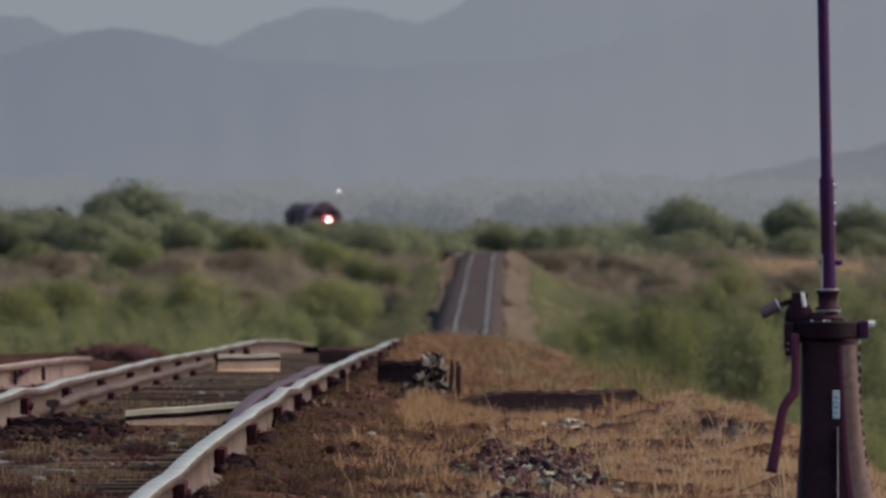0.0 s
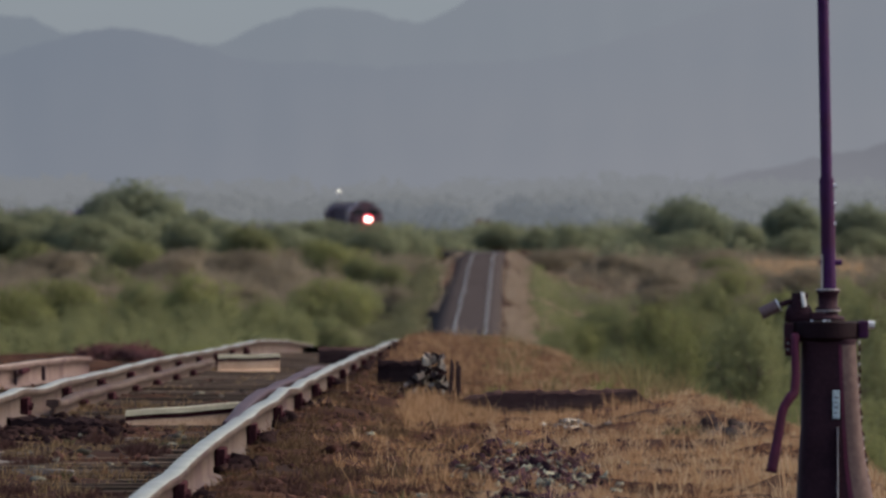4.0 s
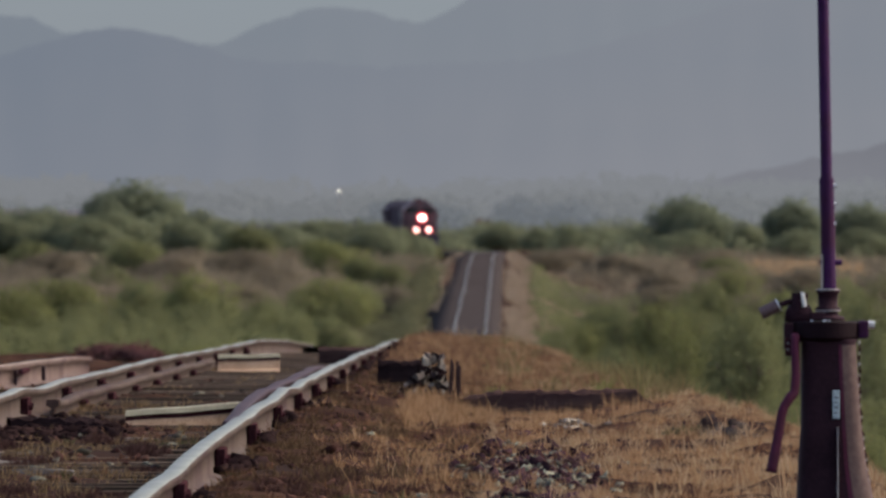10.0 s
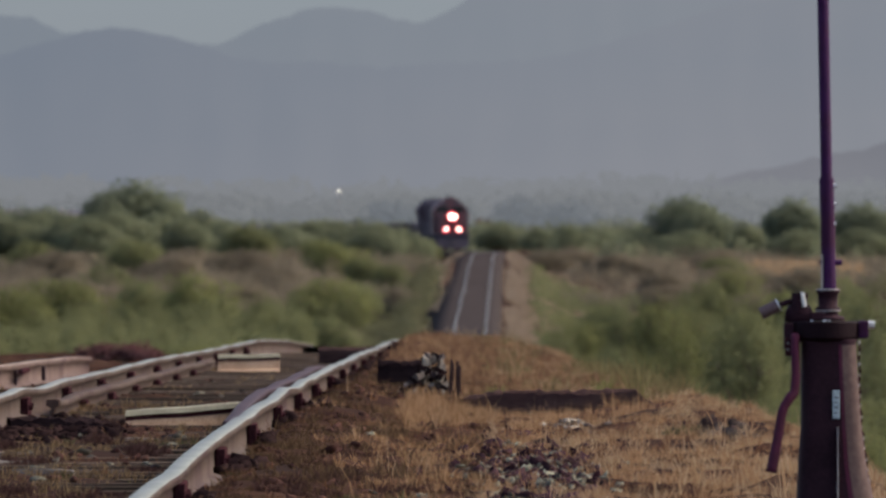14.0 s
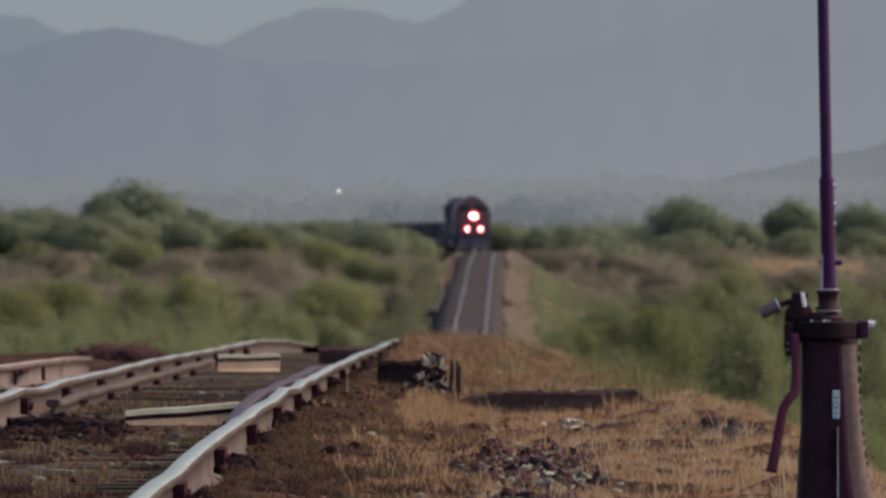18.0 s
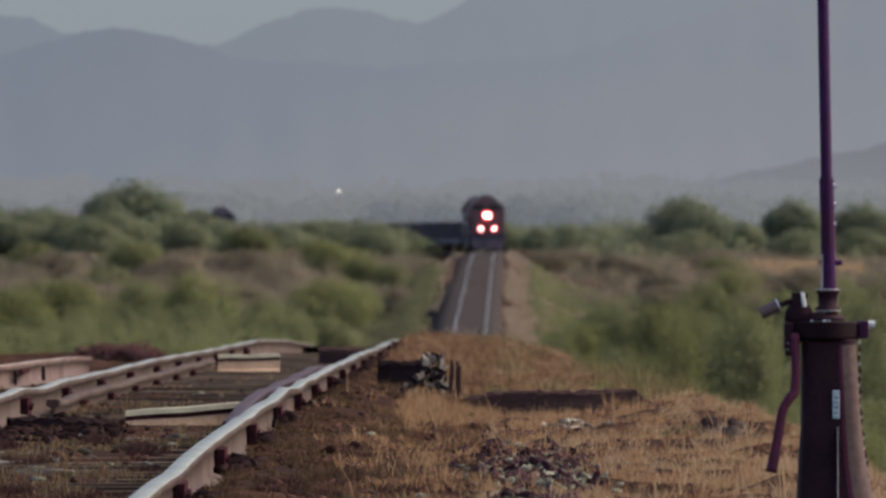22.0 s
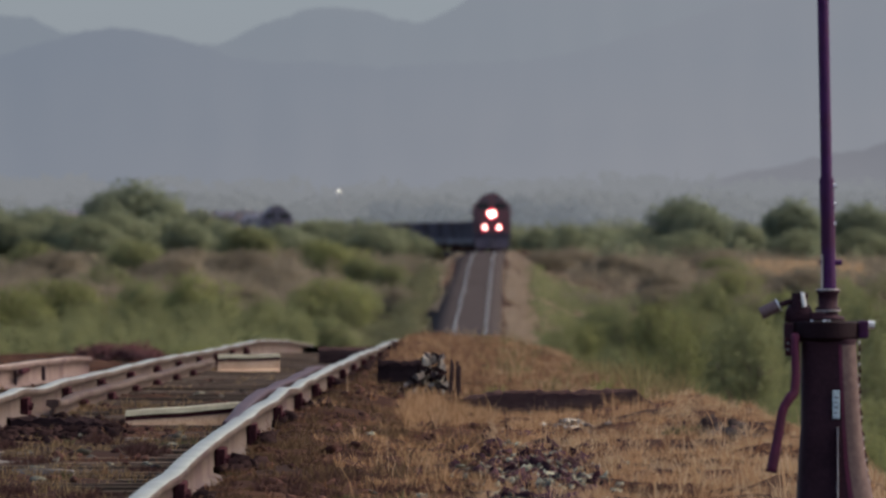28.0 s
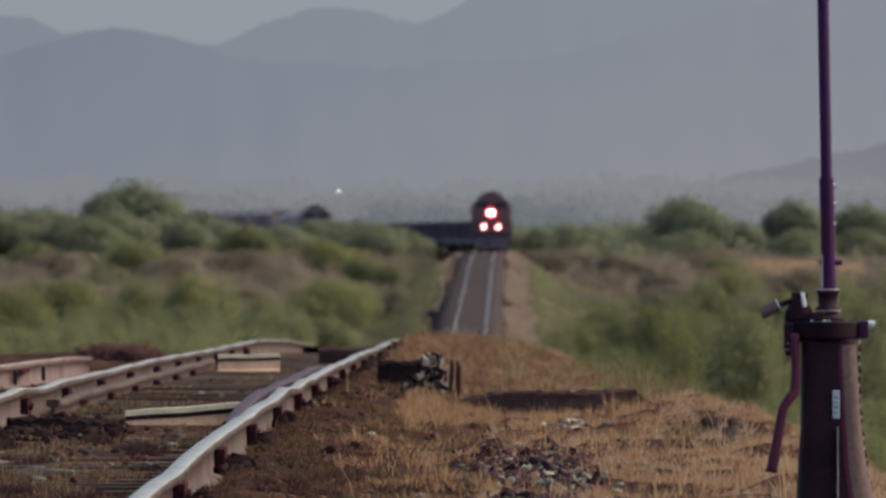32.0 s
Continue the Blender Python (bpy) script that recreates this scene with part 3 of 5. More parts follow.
    part("lug", box(bmesh.new(), -0.166, -0.132, -0.07, 0.03, z0 - 0.03, z0 + 0.062, 0.006), M_IRON, table)
    hasp = part("hasp", box(bmesh.new(), -0.163, -0.142, -0.08, -0.05, z0 - 0.055, z0 + 0.01, 0.004), M_RUST, table)
    for k in range(2):
        part("rivet", tube(bmesh.new(), (-0.154, -0.088, z0 - 0.010 - 0.022 * k), (-0.154, -0.078, z0 - 0.010 - 0.022 * k), 0.0045, seg=8), M_PALE, hasp)

    # spindle collars and mast
    c = -0.010
    zc = h - 0.455
    bm = turned(bmesh.new(), [(zc, 0.062, 0.062), (zc + 0.014, 0.056, 0.056), (zc + 0.020, 0.036, 0.036), (zc + 0.028, 0.036, 0.036), (zc + 0.034, 0.044, 0.044),
                              (zc + 0.046, 0.044, 0.044), (zc + 0.05, 0.034, 0.034), (zc + 0.094, 0.036, 0.036), (zc + 0.098, 0.042, 0.042), (zc + 0.108, 0.042, 0.042)], 24, c)
    part("collar", bm, M_IRON, st, "stack of iron collars round the mast foot", True)
    part("washer", turned(bmesh.new(), [(zc + 0.032, 0.046, 0.046), (zc + 0.038, 0.046, 0.046)], 24, c), M_PALE, st)
    part("washer", turned(bmesh.new(), [(zc + 0.1075, 0.043, 0.043), (zc + 0.1125, 0.041, 0.041)], 24, c), M_PALE, st)
    mast = part("mast", tube(bmesh.new(), (c + 0.004, 0, zc + 0.10), (-0.0150, 0, h + 0.05), 0.0258, seg=32), M_MAST, st, "steel mast socket tinted with a purple lens fringe")
    part("mast_rod", tube(bmesh.new(), (-0.0148, 0, h + 0.02), (-0.0407, 0, h + 1.35), 0.0203, seg=32), M_MAST, mast, "thin mast rod tinted with a purple lens fringe")
    for bz in (h + 0.022, h - 0.044, h - 0.113):
        part("bolt", tube(bmesh.new(), (c + 0.015, -0.004, bz), (c + 0.029, -0.004, bz), 0.008, seg=6), M_BRIGHT, mast)
    part("bolt", tube(bmesh.new(), (c - 0.03, -0.004, h - 0.25), (c + 0.05, -0.004, h - 0.25), 0.010, seg=6), M_MAST, mast)
    part("seam", box(bmesh.new(), c - 0.025, c - 0.018, -0.024, -0.016, h - 0.36, h - 0.22, 0.001), M_PALE, mast)

    # target arm hub and lamp arm
    hub = part("crank_hub", turned(bmesh.new(), [(z0 + 0.064, 0.052, 0.05, 3), (z0 + 0.10, 0.050, 0.05, 3), (z0 + 0.128, 0.036, 0.04, 3)], 20, -0.112), M_IRON, st, "", True)
    part("pin", tube(bmesh.new(), (-0.115, -0.03, z0 + 0.10), (-0.110, -0.03, z0 + 0.168), 0.026, 0.030, 14), M_IRON, hub)
    part("pin_band", tube(bmesh.new(), (-0.094, -0.054, z0 + 0.120), (-0.104, -0.052, z0 + 0.170), 0.009, seg=8), M_BRIGHT, hub, "bare metal streak")
    part("arm", tube(bmesh.new(), (-0.11, -0.03, z0 + 0.150), (-0.192, -0.03, z0 + 0.121), 0.010, seg=10), M_IRON, hub)
    part("grip", tube(bmesh.new(), (-0.186, -0.03, z0 + 0.124), (-0.248, -0.03, z0 + 0.094), 0.022, seg=14), M_GRIP, hub, "stubby pinkish-grey handle pointing sideways")
    part("grip_collar", tube(bmesh.new(), (-0.183, -0.03, z0 + 0.1255), (-0.188, -0.03, z0 + 0.123), 0.024, seg=14), M_BRIGHT, hub)
    part("link", box(bmesh.new(), -0.075, -0.02, -0.05, 0.02, z0 + 0.07, z0 + 0.10, 0.006), M_IRON, hub)

    # throw lever hanging down
    lv = [(-0.129, -0.10, h - 0.50), (-0.128, -0.11, h - 0.685), (-0.150, -0.12, h - 0.730), (-0.172, -0.125, h - 0.770), (-0.187, -0.13, h - 0.85), (-0.213, -0.14, h - 0.990)]
    lr = [0.015, 0.016, 0.018, 0.017, 0.017, 0.020]
    bm = bmesh.new()
    t_old, t_new = np.arange(len(lv)), np.linspace(0, len(lv) - 1, 41)
    fine = np.stack([smooth_at(t_new, t_old.astype(float), np.array([p[k] for p in lv])) for k in range(3)] + [np.interp(t_new, t_old, lr)], 1)
    loops = []
    for k, (px, py, pz, pr) in enumerate(fine):
        a, b_ = fine[max(k - 1, 0)], fine[min(k + 1, len(fine) - 1)]
        q = Vector((b_[0] - a[0], b_[1] - a[1], b_[2] - a[2])).to_track_quat("Z", "Y")
        loops.append([bm.verts.new(Vector((px, py, pz)) + q @ Vector((pr * math.cos(w), pr * math.sin(w), 0))) for w in np.linspace(0, 2 * math.pi, 16, endpoint=False)])
    for lo, hi in zip(loops, loops[1:]):
        for k in range(16):
            bm.faces.new((lo[k], lo[(k + 1) % 16], hi[(k + 1) % 16], hi[k]))
    bm.faces.new(loops[0][::-1])
    bm.faces.new(loops[-1])
    bmesh.ops.recalc_face_normals(bm, faces=bm.faces)
    part("throw_lever", bm, M_LEVER, st, "maroon cranked throw lever hanging down", True)
    # lock chain
    chain = None
    for k in range(42):
        z = z0 - 0.008 - 0.0125 * k
        x = float(np.interp(h - z, [0.54, 0.72, 0.84, 0.94, 1.06], [0.099, 0.101, 0.109, 0.123, 0.139])) + 0.002 * math.sin(k)
        bm = bmesh.new()
        bmesh.ops.create_icosphere(bm, subdivisions=1, radius=1.0, matrix=Matrix.LocRotScale((x, -0.06, z), Euler((0, 0, 1.57 * (k % 2))), (0.0055, 0.003, 0.0105)))
        o = part("chain_link", bm, M_PALE if k % 3 == 0 else M_RUST, st if chain is None else chain)
        if chain is None:
            chain = o
            o["label"] = "thin hanging lock chain"


build_stand()


# ---- things about the track ----
def rail_offcut(x0, x1, y, z0, z1, tilt):
    """A length of rail lying upright across the track, its foot in the dirt; the head clean, a rust line under it."""
    bm = bmesh.new()
    k = 0.92
    n = 9
    prof = RAIL[:11] + [(0.0105, -0.064)] + RAIL[11:]
    loops = []
    for i in range(n):
        t = i / (n - 1)
        zt = z0 + (z1 - z0) * t + 0.002 * math.sin(9 * t)
        loops.append([bm.verts.new((x0 + (x1 - x0) * t, y - px * k + tilt * t, zt + pz * k)) for px, pz in prof])
    mk = len(prof)
    for a, b in zip(loops, loops[1:]):
        for i in range(mk):
            f = bm.faces.new((a[i], b[i], b[(i + 1) % mk], a[(i + 1) % mk]))
            f.material_index = 1 if 5 <= i <= 8 else 2 if i in (9, 10) else 0
    bm.faces.new(loops[0])
    bm.faces.new(loops[-1][::-1])
    bmesh.ops.recalc_face_normals(bm, faces=bm.faces)
    ob = part("rail_offcut", bm, [M_OFFCUT, M_HEAD, M_RUST])
    tagged(ob, "short pale rail offcut lying across between the rails", "rail offcut", "loose rail pieces")


rail_offcut(-1.752, -1.10, 80.0, 5.394, 5.436, 0.44)
rail_offcut(-1.955, -1.42, 126.0, 5.185, 5.19, 0.3)


def loose_timber(x, y, length, depth, height, turn, label, material=M_TIE, slope=0.0, ragged=0.014, broken=0.0):
    """An old beam: edges worn, the top uneven, one end rotted away by a slope, the other broken to a wedge."""
    bm = bmesh.new()
    nx = max(8, int(length / 0.035))
    prof = [(-0.5, -0.10), (-0.5, 0.86), (-0.44, 0.97), (-0.15, 1.0), (0.15, 1.0), (0.44, 0.97), (0.5, 0.86), (0.5, -0.10)]
    loops = []
    for i in range(nx + 1):
        t = i / nx
        fall = max(0.0, (t - 0.86) / 0.14) * slope + max(0.0, (0.12 - t) / 0.12) * broken - 0.16 * broken * max(0.0, 0.6 - t)
        px = (t - 0.5) * length
        lp = []
        for a, u in prof:
            zz = u * height * (1 - fall) if u > 0 else -0.08
            w = Vector((px * 11, a * 4, u * 5 + y))
            lp.append(bm.verts.new((px + 0.012 * noise.noise(w), a * depth + 0.010 * noise.noise(w + Vector((7, 0, 0))), zz + (ragged * noise.noise(w * 1.7) if u > 0 else 0))))
        loops.append(lp)
    for a, b in zip(loops, loops[1:]):
        for i in range(len(prof)):
            k = (i + 1) % len(prof)
            bm.faces.new((a[i], b[i], b[k], a[k]))
    bm.faces.new(loops[0])
    bm.faces.new(loops[-1][::-1])
    bmesh.ops.recalc_face_normals(bm, faces=bm.faces)
    ob = part("timber", bm, material)
    ob.matrix_basis = pose(x, y, on_ground(x, y), 0, 0, turn)
    tagged(ob, label, "timber", "loose timbers")


loose_timber(0.745, 91.0, 1.22, 0.26, 0.128, 180.6, "dark reddish weathered sleeper lying in dry grass", M_TIMBER, 0.3, 0.030, 0.95)
# The next two are black blocks put where hollows lie in shade.
loose_timber(-2.06, 77.5, 0.52, 0.5, 0.070, 4.0, "sleeper painted black for the shaded hollow by the guard rail", M_SHADEWOOD, 0.8, 0.045)
loose_timber(-0.27, 104.0, 0.38, 0.3, 0.20, -4.0, "sleeper end painted black for the shaded hole beside the rail", M_SHADEWOOD, 0.6, 0.04)
loose_timber(-0.9, 140.0, 0.6, 0.3, 0.16, 0.0, "dark sleeper end at the crest of the track", M_TIMBER)
for sx_, sy_, ln_ in ((-2.05, 66.2, 0.42), (-1.86, 63.2, 0.5), (-2.0, 68.5, 0.3), (-1.62, 74.0, 0.35)):
    loose_timber(sx_, sy_, ln_, 0.10, 0.018, 1.5, "grey weathered splinter of sleeper wood in the dirt", M_SPLINTER, 0.4, 0.01)


def stake(x, y, high, wide, lean):
    """A weathered board end: tapered, its top split."""
    g = on_ground(x, y)
    bm = bmesh.new()
    for k, (dx, top) in enumerate(((-0.25, 1.0), (0.25, 0.9))):
        tube(bm, (dx * wide, 0.01 * k, -0.12), (dx * wide * 0.8, 0, high * top), wide * 0.34, wide * 0.28, 6)
    ob = part("stake", bm, M_TIMBER)
    ob.matrix_basis = pose(x, y, g, 0, lean, 0)
    tagged(ob, "short dark weathered wooden stake in the grass", "stake", "wooden stakes")


stake(0.095, 92.0, 0.255, 0.034, 1.0)
stake(0.045, 92.6, 0.25, 0.030, 4.0)


def broken_block():
    """A split pale lump: jagged chunks piled against one another, leaning to the east."""
    r = random.Random(8)
    bm = bmesh.new()
    for k in range(105):
        z = 0.255 * r.random() ** 1.4
        half = 0.15 * (1 - z / 0.38)
        x = -0.05 + r.uniform(-half, half) + z * 0.36
        w, hh = r.uniform(0.010, 0.022), r.uniform(0.016, 0.042)
        m = Matrix.Translation((x, r.uniform(-0.14, 0.14), z)) @ Euler((r.uniform(-0.8, 0.8), 0.5 + r.uniform(-0.9, 0.9), r.uniform(0, 3))).to_matrix().to_4x4()
        had = len(bm.faces)
        vs = bmesh.ops.create_cube(bm, size=1.6, matrix=m @ Matrix.Diagonal((w, w * 1.3, hh, 1)))["verts"]
        for v in vs:
            v.co += Vector((r.uniform(-1, 1), r.uniform(-1, 1), r.uniform(-1, 1))) * 0.010
        bm.faces.ensure_lookup_table()
        # Some chunks are blackened as the shadows between the pale ones.
        if r.random() < 0.38:
            for f in bm.faces[had:]:
                f.material_index = 1
    ob = part("rubble", bm, [M_FLAKE, M_DIRTSHADE])
    x, y = -0.085, 93.0
    ob.matrix_basis = pose(x, y, on_ground(x, y), 0, 0, 0)
    tagged(ob, "heap of split pale and dark rubble beside the sleeper end", "rubble", kind="stuff")


broken_block()


# ---- stones ----
def stones(name, n, x0, x1, y0, y1, s0, s1, label, seed, gauss=True, material=M_STONE, flat=(0.2, 0.5), tilt=0.5):
    r = np.random.RandomState(seed)
    bm = bmesh.new()
    bmesh.ops.create_cube(bm, size=1.5)
    bmesh.ops.triangulate(bm, faces=bm.faces)
    bv = np.array([v.co[:] for v in bm.verts])
    bf = np.array([[v.index for v in f.verts] for f in bm.faces])
    bm.free()
    V, F = [], []
    for i in range(n):
        if gauss:
            x, y = r.normal((x0 + x1) / 2, (x1 - x0) / 4), r.normal((y0 + y1) / 2, (y1 - y0) / 4)
        else:
            x, y = r.uniform(x0, x1), r.uniform(y0, y1)
        s = r.uniform(s0, s1)
        q = np.array(Euler((r.uniform(-tilt, tilt), r.uniform(-tilt, tilt), r.uniform(0, 6.28))).to_matrix())
        v = (bv * (1 + 0.4 * r.uniform(-1, 1, (len(bv), 1))) + 0.25 * r.uniform(-1, 1, bv.shape)) * (s * 1.2, s * r.uniform(0.5, 1), s * r.uniform(*flat))
        V.append(v @ q.T + (x, y, on_ground(x, y) + s * 0.12))
        F.append(bf + i * len(bv))
    ob = part_mesh(name, mesh_np(name, np.concatenate(V), np.concatenate(F)), material)
    tagged(ob, label, "stones", kind="stuff")


stones("weed_stones", 90, 0.50, 0.86, 77, 84, 0.012, 0.035, "small pale stone flakes near the sleeper", 9, True, M_FLAKE)
# Black clods darken the ground as soil and painted shade together.
stones("charred_debris", 900, -2.55, -1.72, 73.5, 81, 0.012, 0.045, "black clods put in for dark soil and shade beside the rail", 35, True, M_DIRTSHADE, (0.4, 0.9))
stones("pale_flakes", 720, 0.15, 0.66, 55.0, 70.0, 0.010, 0.030, "pale greenish stone flakes lying in a bare patch", 36, True, M_PATCH, (0.07, 0.2), 1.1)
stones("ballast_stones", 900, 0.10, 0.68, 57.5, 69.5, 0.008, 0.027, "loose grey ballast stones in a bare patch", 3, True, M_STONE, (0.15, 0.45))
stones("patch_clods", 560, 0.10, 0.72, 55.0, 71, 0.012, 0.040, "dark purplish clods among the ballast stones", 33, True, M_PURPLE, (0.4, 0.9))
stones("shoulder_stones", 60, 1.32, 1.62, 72, 77, 0.02, 0.06, "dark grey loose rocks on the embankment shoulder", 4, True, M_ROCK, (0.5, 0.9))


def boulder(x, y, half, high, lean, seed):
    """A broken rock with flat facets, sunk a little into the grass."""
    bm = bmesh.new()
    bmesh.ops.create_icosphere(bm, subdivisions=2, radius=1.0)
    for v in bm.verts:
        p = v.co.copy()
        v.co = p * (1 + 0.45 * noise.noise(p * 1.1 + Vector((seed * 3.1, 0, seed)))) + Vector((lean * p.z, 0, 0))
    bmesh.ops.scale(bm, vec=(half, half * 0.8, high / 2), verts=bm.verts)
    ob = part("rock", bm, M_BOULDER)
    ob.matrix_basis = pose(x, y, on_ground(x, y) + high * 0.30, 0, 0, seed * 47)
    tagged(ob, "dark brown broken rock in the grass of the embankment", "rock", "rocks on the shoulder")


M_BOULDER = mat("dark_brown_rock", (0.020, 0.011, 0.012), (0.070, 0.048, 0.042), 9.0, 0.95, 0, 0.7, vary=0.2, third=(0.10, 0.085, 0.074), spec=0)
for row in ((1.40, 75.0, 0.075, 0.13, -0.3, 1), (1.49, 74.6, 0.055, 0.09, 0.2, 2), (1.66, 75.2, 0.05, 0.06, 0.0, 3), (1.76, 70.5, 0.045, 0.08, 0.2, 5)):
    boulder(*row)
for k in range(14):                                  # dirt banked against each joint of the near rail, blackened to hold its shadow
    jy = JOINT_Y + JOINT_STEP * k
    jx = float(track_x(jy)) + GA
    stones("joint_dirt", 34, jx + 0.02, jx + 0.20, jy - 0.9, jy + 0.9, 0.016, 0.046, "dark clods banked against the rail joint", 60 + k, True, M_DIRTSHADE, (0.6, 1.2))
stones("track_stones", 320, -3.6, -0.9, 55, 120, 0.012, 0.04, "scattered dark stones between the rails", 5, False)
stones("dirt_clods", 1900, -3.8, -0.85, 50, 125, 0.006, 0.028, "dark dirt clods and rotten wood between the rails", 12, False, M_CLOD)
stones("verge_clods", 900, -0.85, 0.4, 52, 110, 0.01, 0.04, "dark clods beside the rail", 13, False, M_CLOD)
stones("verge_stones", 60, -0.6, 1.4, 56, 100, 0.012, 0.035, "a few small stones in the dry grass", 6, False)


# ---- grass ----
def grass(name, n, per, pick, h0, h1, w, material, label, seed, spread=0.035):
    """Tufts of thin bent blades that lean outwards, three triangles each."""
    r = np.random.RandomState(seed)
    cx, cy, keep = pick(r, n)
    cx, cy = cx[keep], cy[keep]
    ch = r.uniform(h0, h1, len(cx)) * (0.75 + 0.35 * waves(cx, cy * 0.3, 1.3, seed + 9))
    x, y, h = np.repeat(cx, per), np.repeat(cy, per), np.repeat(np.maximum(ch, h0 * 0.5), per)
    m = len(x)
    a, q = r.uniform(0, 6.283, m), r.uniform(0, 1, m)
    x, y = x + np.cos(a) * q * spread, y + np.sin(a) * q * spread * 3
    z = ground_z(x, y) - 0.008
    h = h * r.uniform(0.45, 1.15, m)
    ln = 0.15 + 0.95 * q * r.uniform(0.4, 1, m)
    ww = w * r.uniform(0.6, 1.5, m)
    p = np.stack([x, y, z], 1)
    tip = p + np.stack([np.cos(a) * ln * h, np.sin(a) * ln * h, h * (1 - 0.45 * ln * ln)], 1)
    mid = p * 0.5 + tip * 0.5 + np.stack([-np.cos(a) * ln * h * 0.15, -np.sin(a) * ln * h * 0.15, h * 0.08], 1)
    sd = np.stack([ww, np.zeros(m), np.zeros(m)], 1)
    V = np.stack([p - sd / 2, p + sd / 2, mid + sd * 0.4, mid - sd * 0.4, tip], 1).reshape(-1, 3)
    b = np.arange(m)[:, None] * 5
    F = np.concatenate([b + [0, 1, 2], b + [0, 2, 3], b + [3, 2, 4]])
    ob = part_mesh(name, mesh_np(name, V, F), material)
    tagged(ob, label, "grass", kind="stuff")


def verge(r, n):
    y = 50 + 128 * r.uniform(0, 1, n) ** 1.3
    a = r.uniform(0.95, 5.2, n)
    x = track_x(y) + a
    d = waves(x, y * 0.25, 0.9, 71) - 2.2 * np.exp(-((a - 0.9) / 0.42) ** 2) * np.clip((125 - y) / 20, 0, 1)
    d = d - 3.0 * np.exp(-((x - 0.66) / 0.62) ** 4 - ((y - 88.5) / 4.5) ** 2)
    bare = np.exp(-((x - 0.40) / 0.22) ** 2 - ((y - 64) / 5) ** 2) + np.exp(-((x - 1.62) / 0.16) ** 2 - ((y - 79) / 4) ** 2)
    bare = bare + np.exp(-((x + 0.42) / 0.22) ** 2 - ((y - 58) / 4.5) ** 2)
    return x, y, (d > -0.55 + 0.5 * r.uniform(-1, 1, n)) & (bare < r.uniform(0.2, 0.9, n))


def shoulder(r, n):
    y = 52 + 120 * r.uniform(0, 1, n) ** 1.2
    a = r.uniform(1.9, 4.2, n)
    x = track_x(y) + a
    dip = np.exp(-((x - 0.66) / 0.62) ** 4 - ((y - 88.5) / 4.5) ** 2)
    bare = np.exp(-((x - 0.40) / 0.22) ** 2 - ((y - 64) / 5) ** 2) + np.exp(-((x - 1.62) / 0.16) ** 2 - ((y - 79) / 4) ** 2)
    return x, y, (waves(x, y * 0.2, 0.7, 95) - 2.5 * dip - 2 * bare + 0.35 * (a - 3.0) > -0.2)


def field(r, n):
    y, x = r.uniform(1090, 1104, n), r.uniform(23.2, 31.5, n)
    return x, y, waves(x, y, 4, 99) > -0.5


def mound(r, n):
    y = r.uniform(96, 178, n)
    a = r.uniform(0.95, 3.6, n)
    x = track_x(y) + a
    hole = np.exp(-((x + 0.27) / 0.24) ** 4 - ((y - 98.5) / 5.5) ** 4)
    return x, y, (waves(x, y * 0.2, 1.1, 121) + 0.3 * r.randn(n) > -0.45) & (hole < 0.3) & ((y > 110) | (x > 0.1))


def edge(r, n):
    y = r.uniform(92, 165, n)
    a = np.interp(y, [92, 115, 165], [2.9, 2.3, 2.2]) + r.uniform(-0.5, 2.2, n)
    x = track_x(y) + a
    return x, y, (waves(x, y * 0.2, 0.9, 131) > -0.1) & (x > 0.35)


def brow(r, n):
    y = r.uniform(96, 132, n)
    x = r.uniform(1.25, 2.15, n)
    return x, y, waves(x, y * 0.15, 0.5, 141) + 0.5 * r.randn(n) > -0.2


def low_verge(r, n):
    y = 50 + 128 * r.uniform(0, 1, n) ** 1.3
    a = r.uniform(0.80, 5.0, n)
    x = track_x(y) + a
    dip = np.exp(-((x - 0.66) / 0.62) ** 4 - ((y - 88.5) / 4.5) ** 2)
    return x, y, waves(x, y * 0.25, 0.5, 91) - 2.5 * dip > -0.6


def between(r, n):
    y = 50 + 120 * r.uniform(0, 1, n) ** 1.2
    a = r.uniform(-6.5, 0.62, n)
    x = track_x(y) + a
    d = waves(x, y * 0.2, 0.8, 77)
    return x, y, (d > 0.05) & (np.abs(a + 0.75) > 0.12) & (np.abs(a - 0.72) > 0.1) & ((y < 90) | (np.abs(a) > 0.9) | (r.uniform(0, 1, n) < 0.25))


def patches(r, n):
    y = 50 + 80 * r.uniform(0, 1, n) ** 1.1
    a = r.uniform(-2.6, 0.60, n)
    x = track_x(y) + a
    d = waves(x, y * 0.3, 0.55, 101) + 0.5 * waves(x, y * 0.1, 1.5, 103)
    return x, y, (d > 0.28) & (np.abs(a + 0.75) > 0.14) & (np.abs(a - 0.72) > 0.14) & (waves(x, y, 0.58, 105) > -0.7) & ((y < 90) | (np.abs(a) > 0.9) | (r.uniform(0, 1, n) < 0.2))


def fringe(r, n):
    x, y = r.uniform(0.05, 1.3, n), np.where(r.uniform(0, 1, n) < 0.7, r.uniform(89.2, 90.75, n), r.uniform(91.3, 92.2, n))
    hole = r.uniform(0, 1, n) < 0.4
    x, y = np.where(hole, r.uniform(-0.46, -0.08, n), x), np.where(hole, r.uniform(98, 102.6, n), y)
    return x, y, waves(x, y, 0.3, 107) > -0.1


def rail_side(r, n):
    y = 50 + 75 * r.uniform(0, 1, n) ** 1.2
    a = r.uniform(0.84, 1.9, n)
    x = track_x(y) + a
    return x, y, waves(x, y * 0.3, 0.45, 111) > -0.35


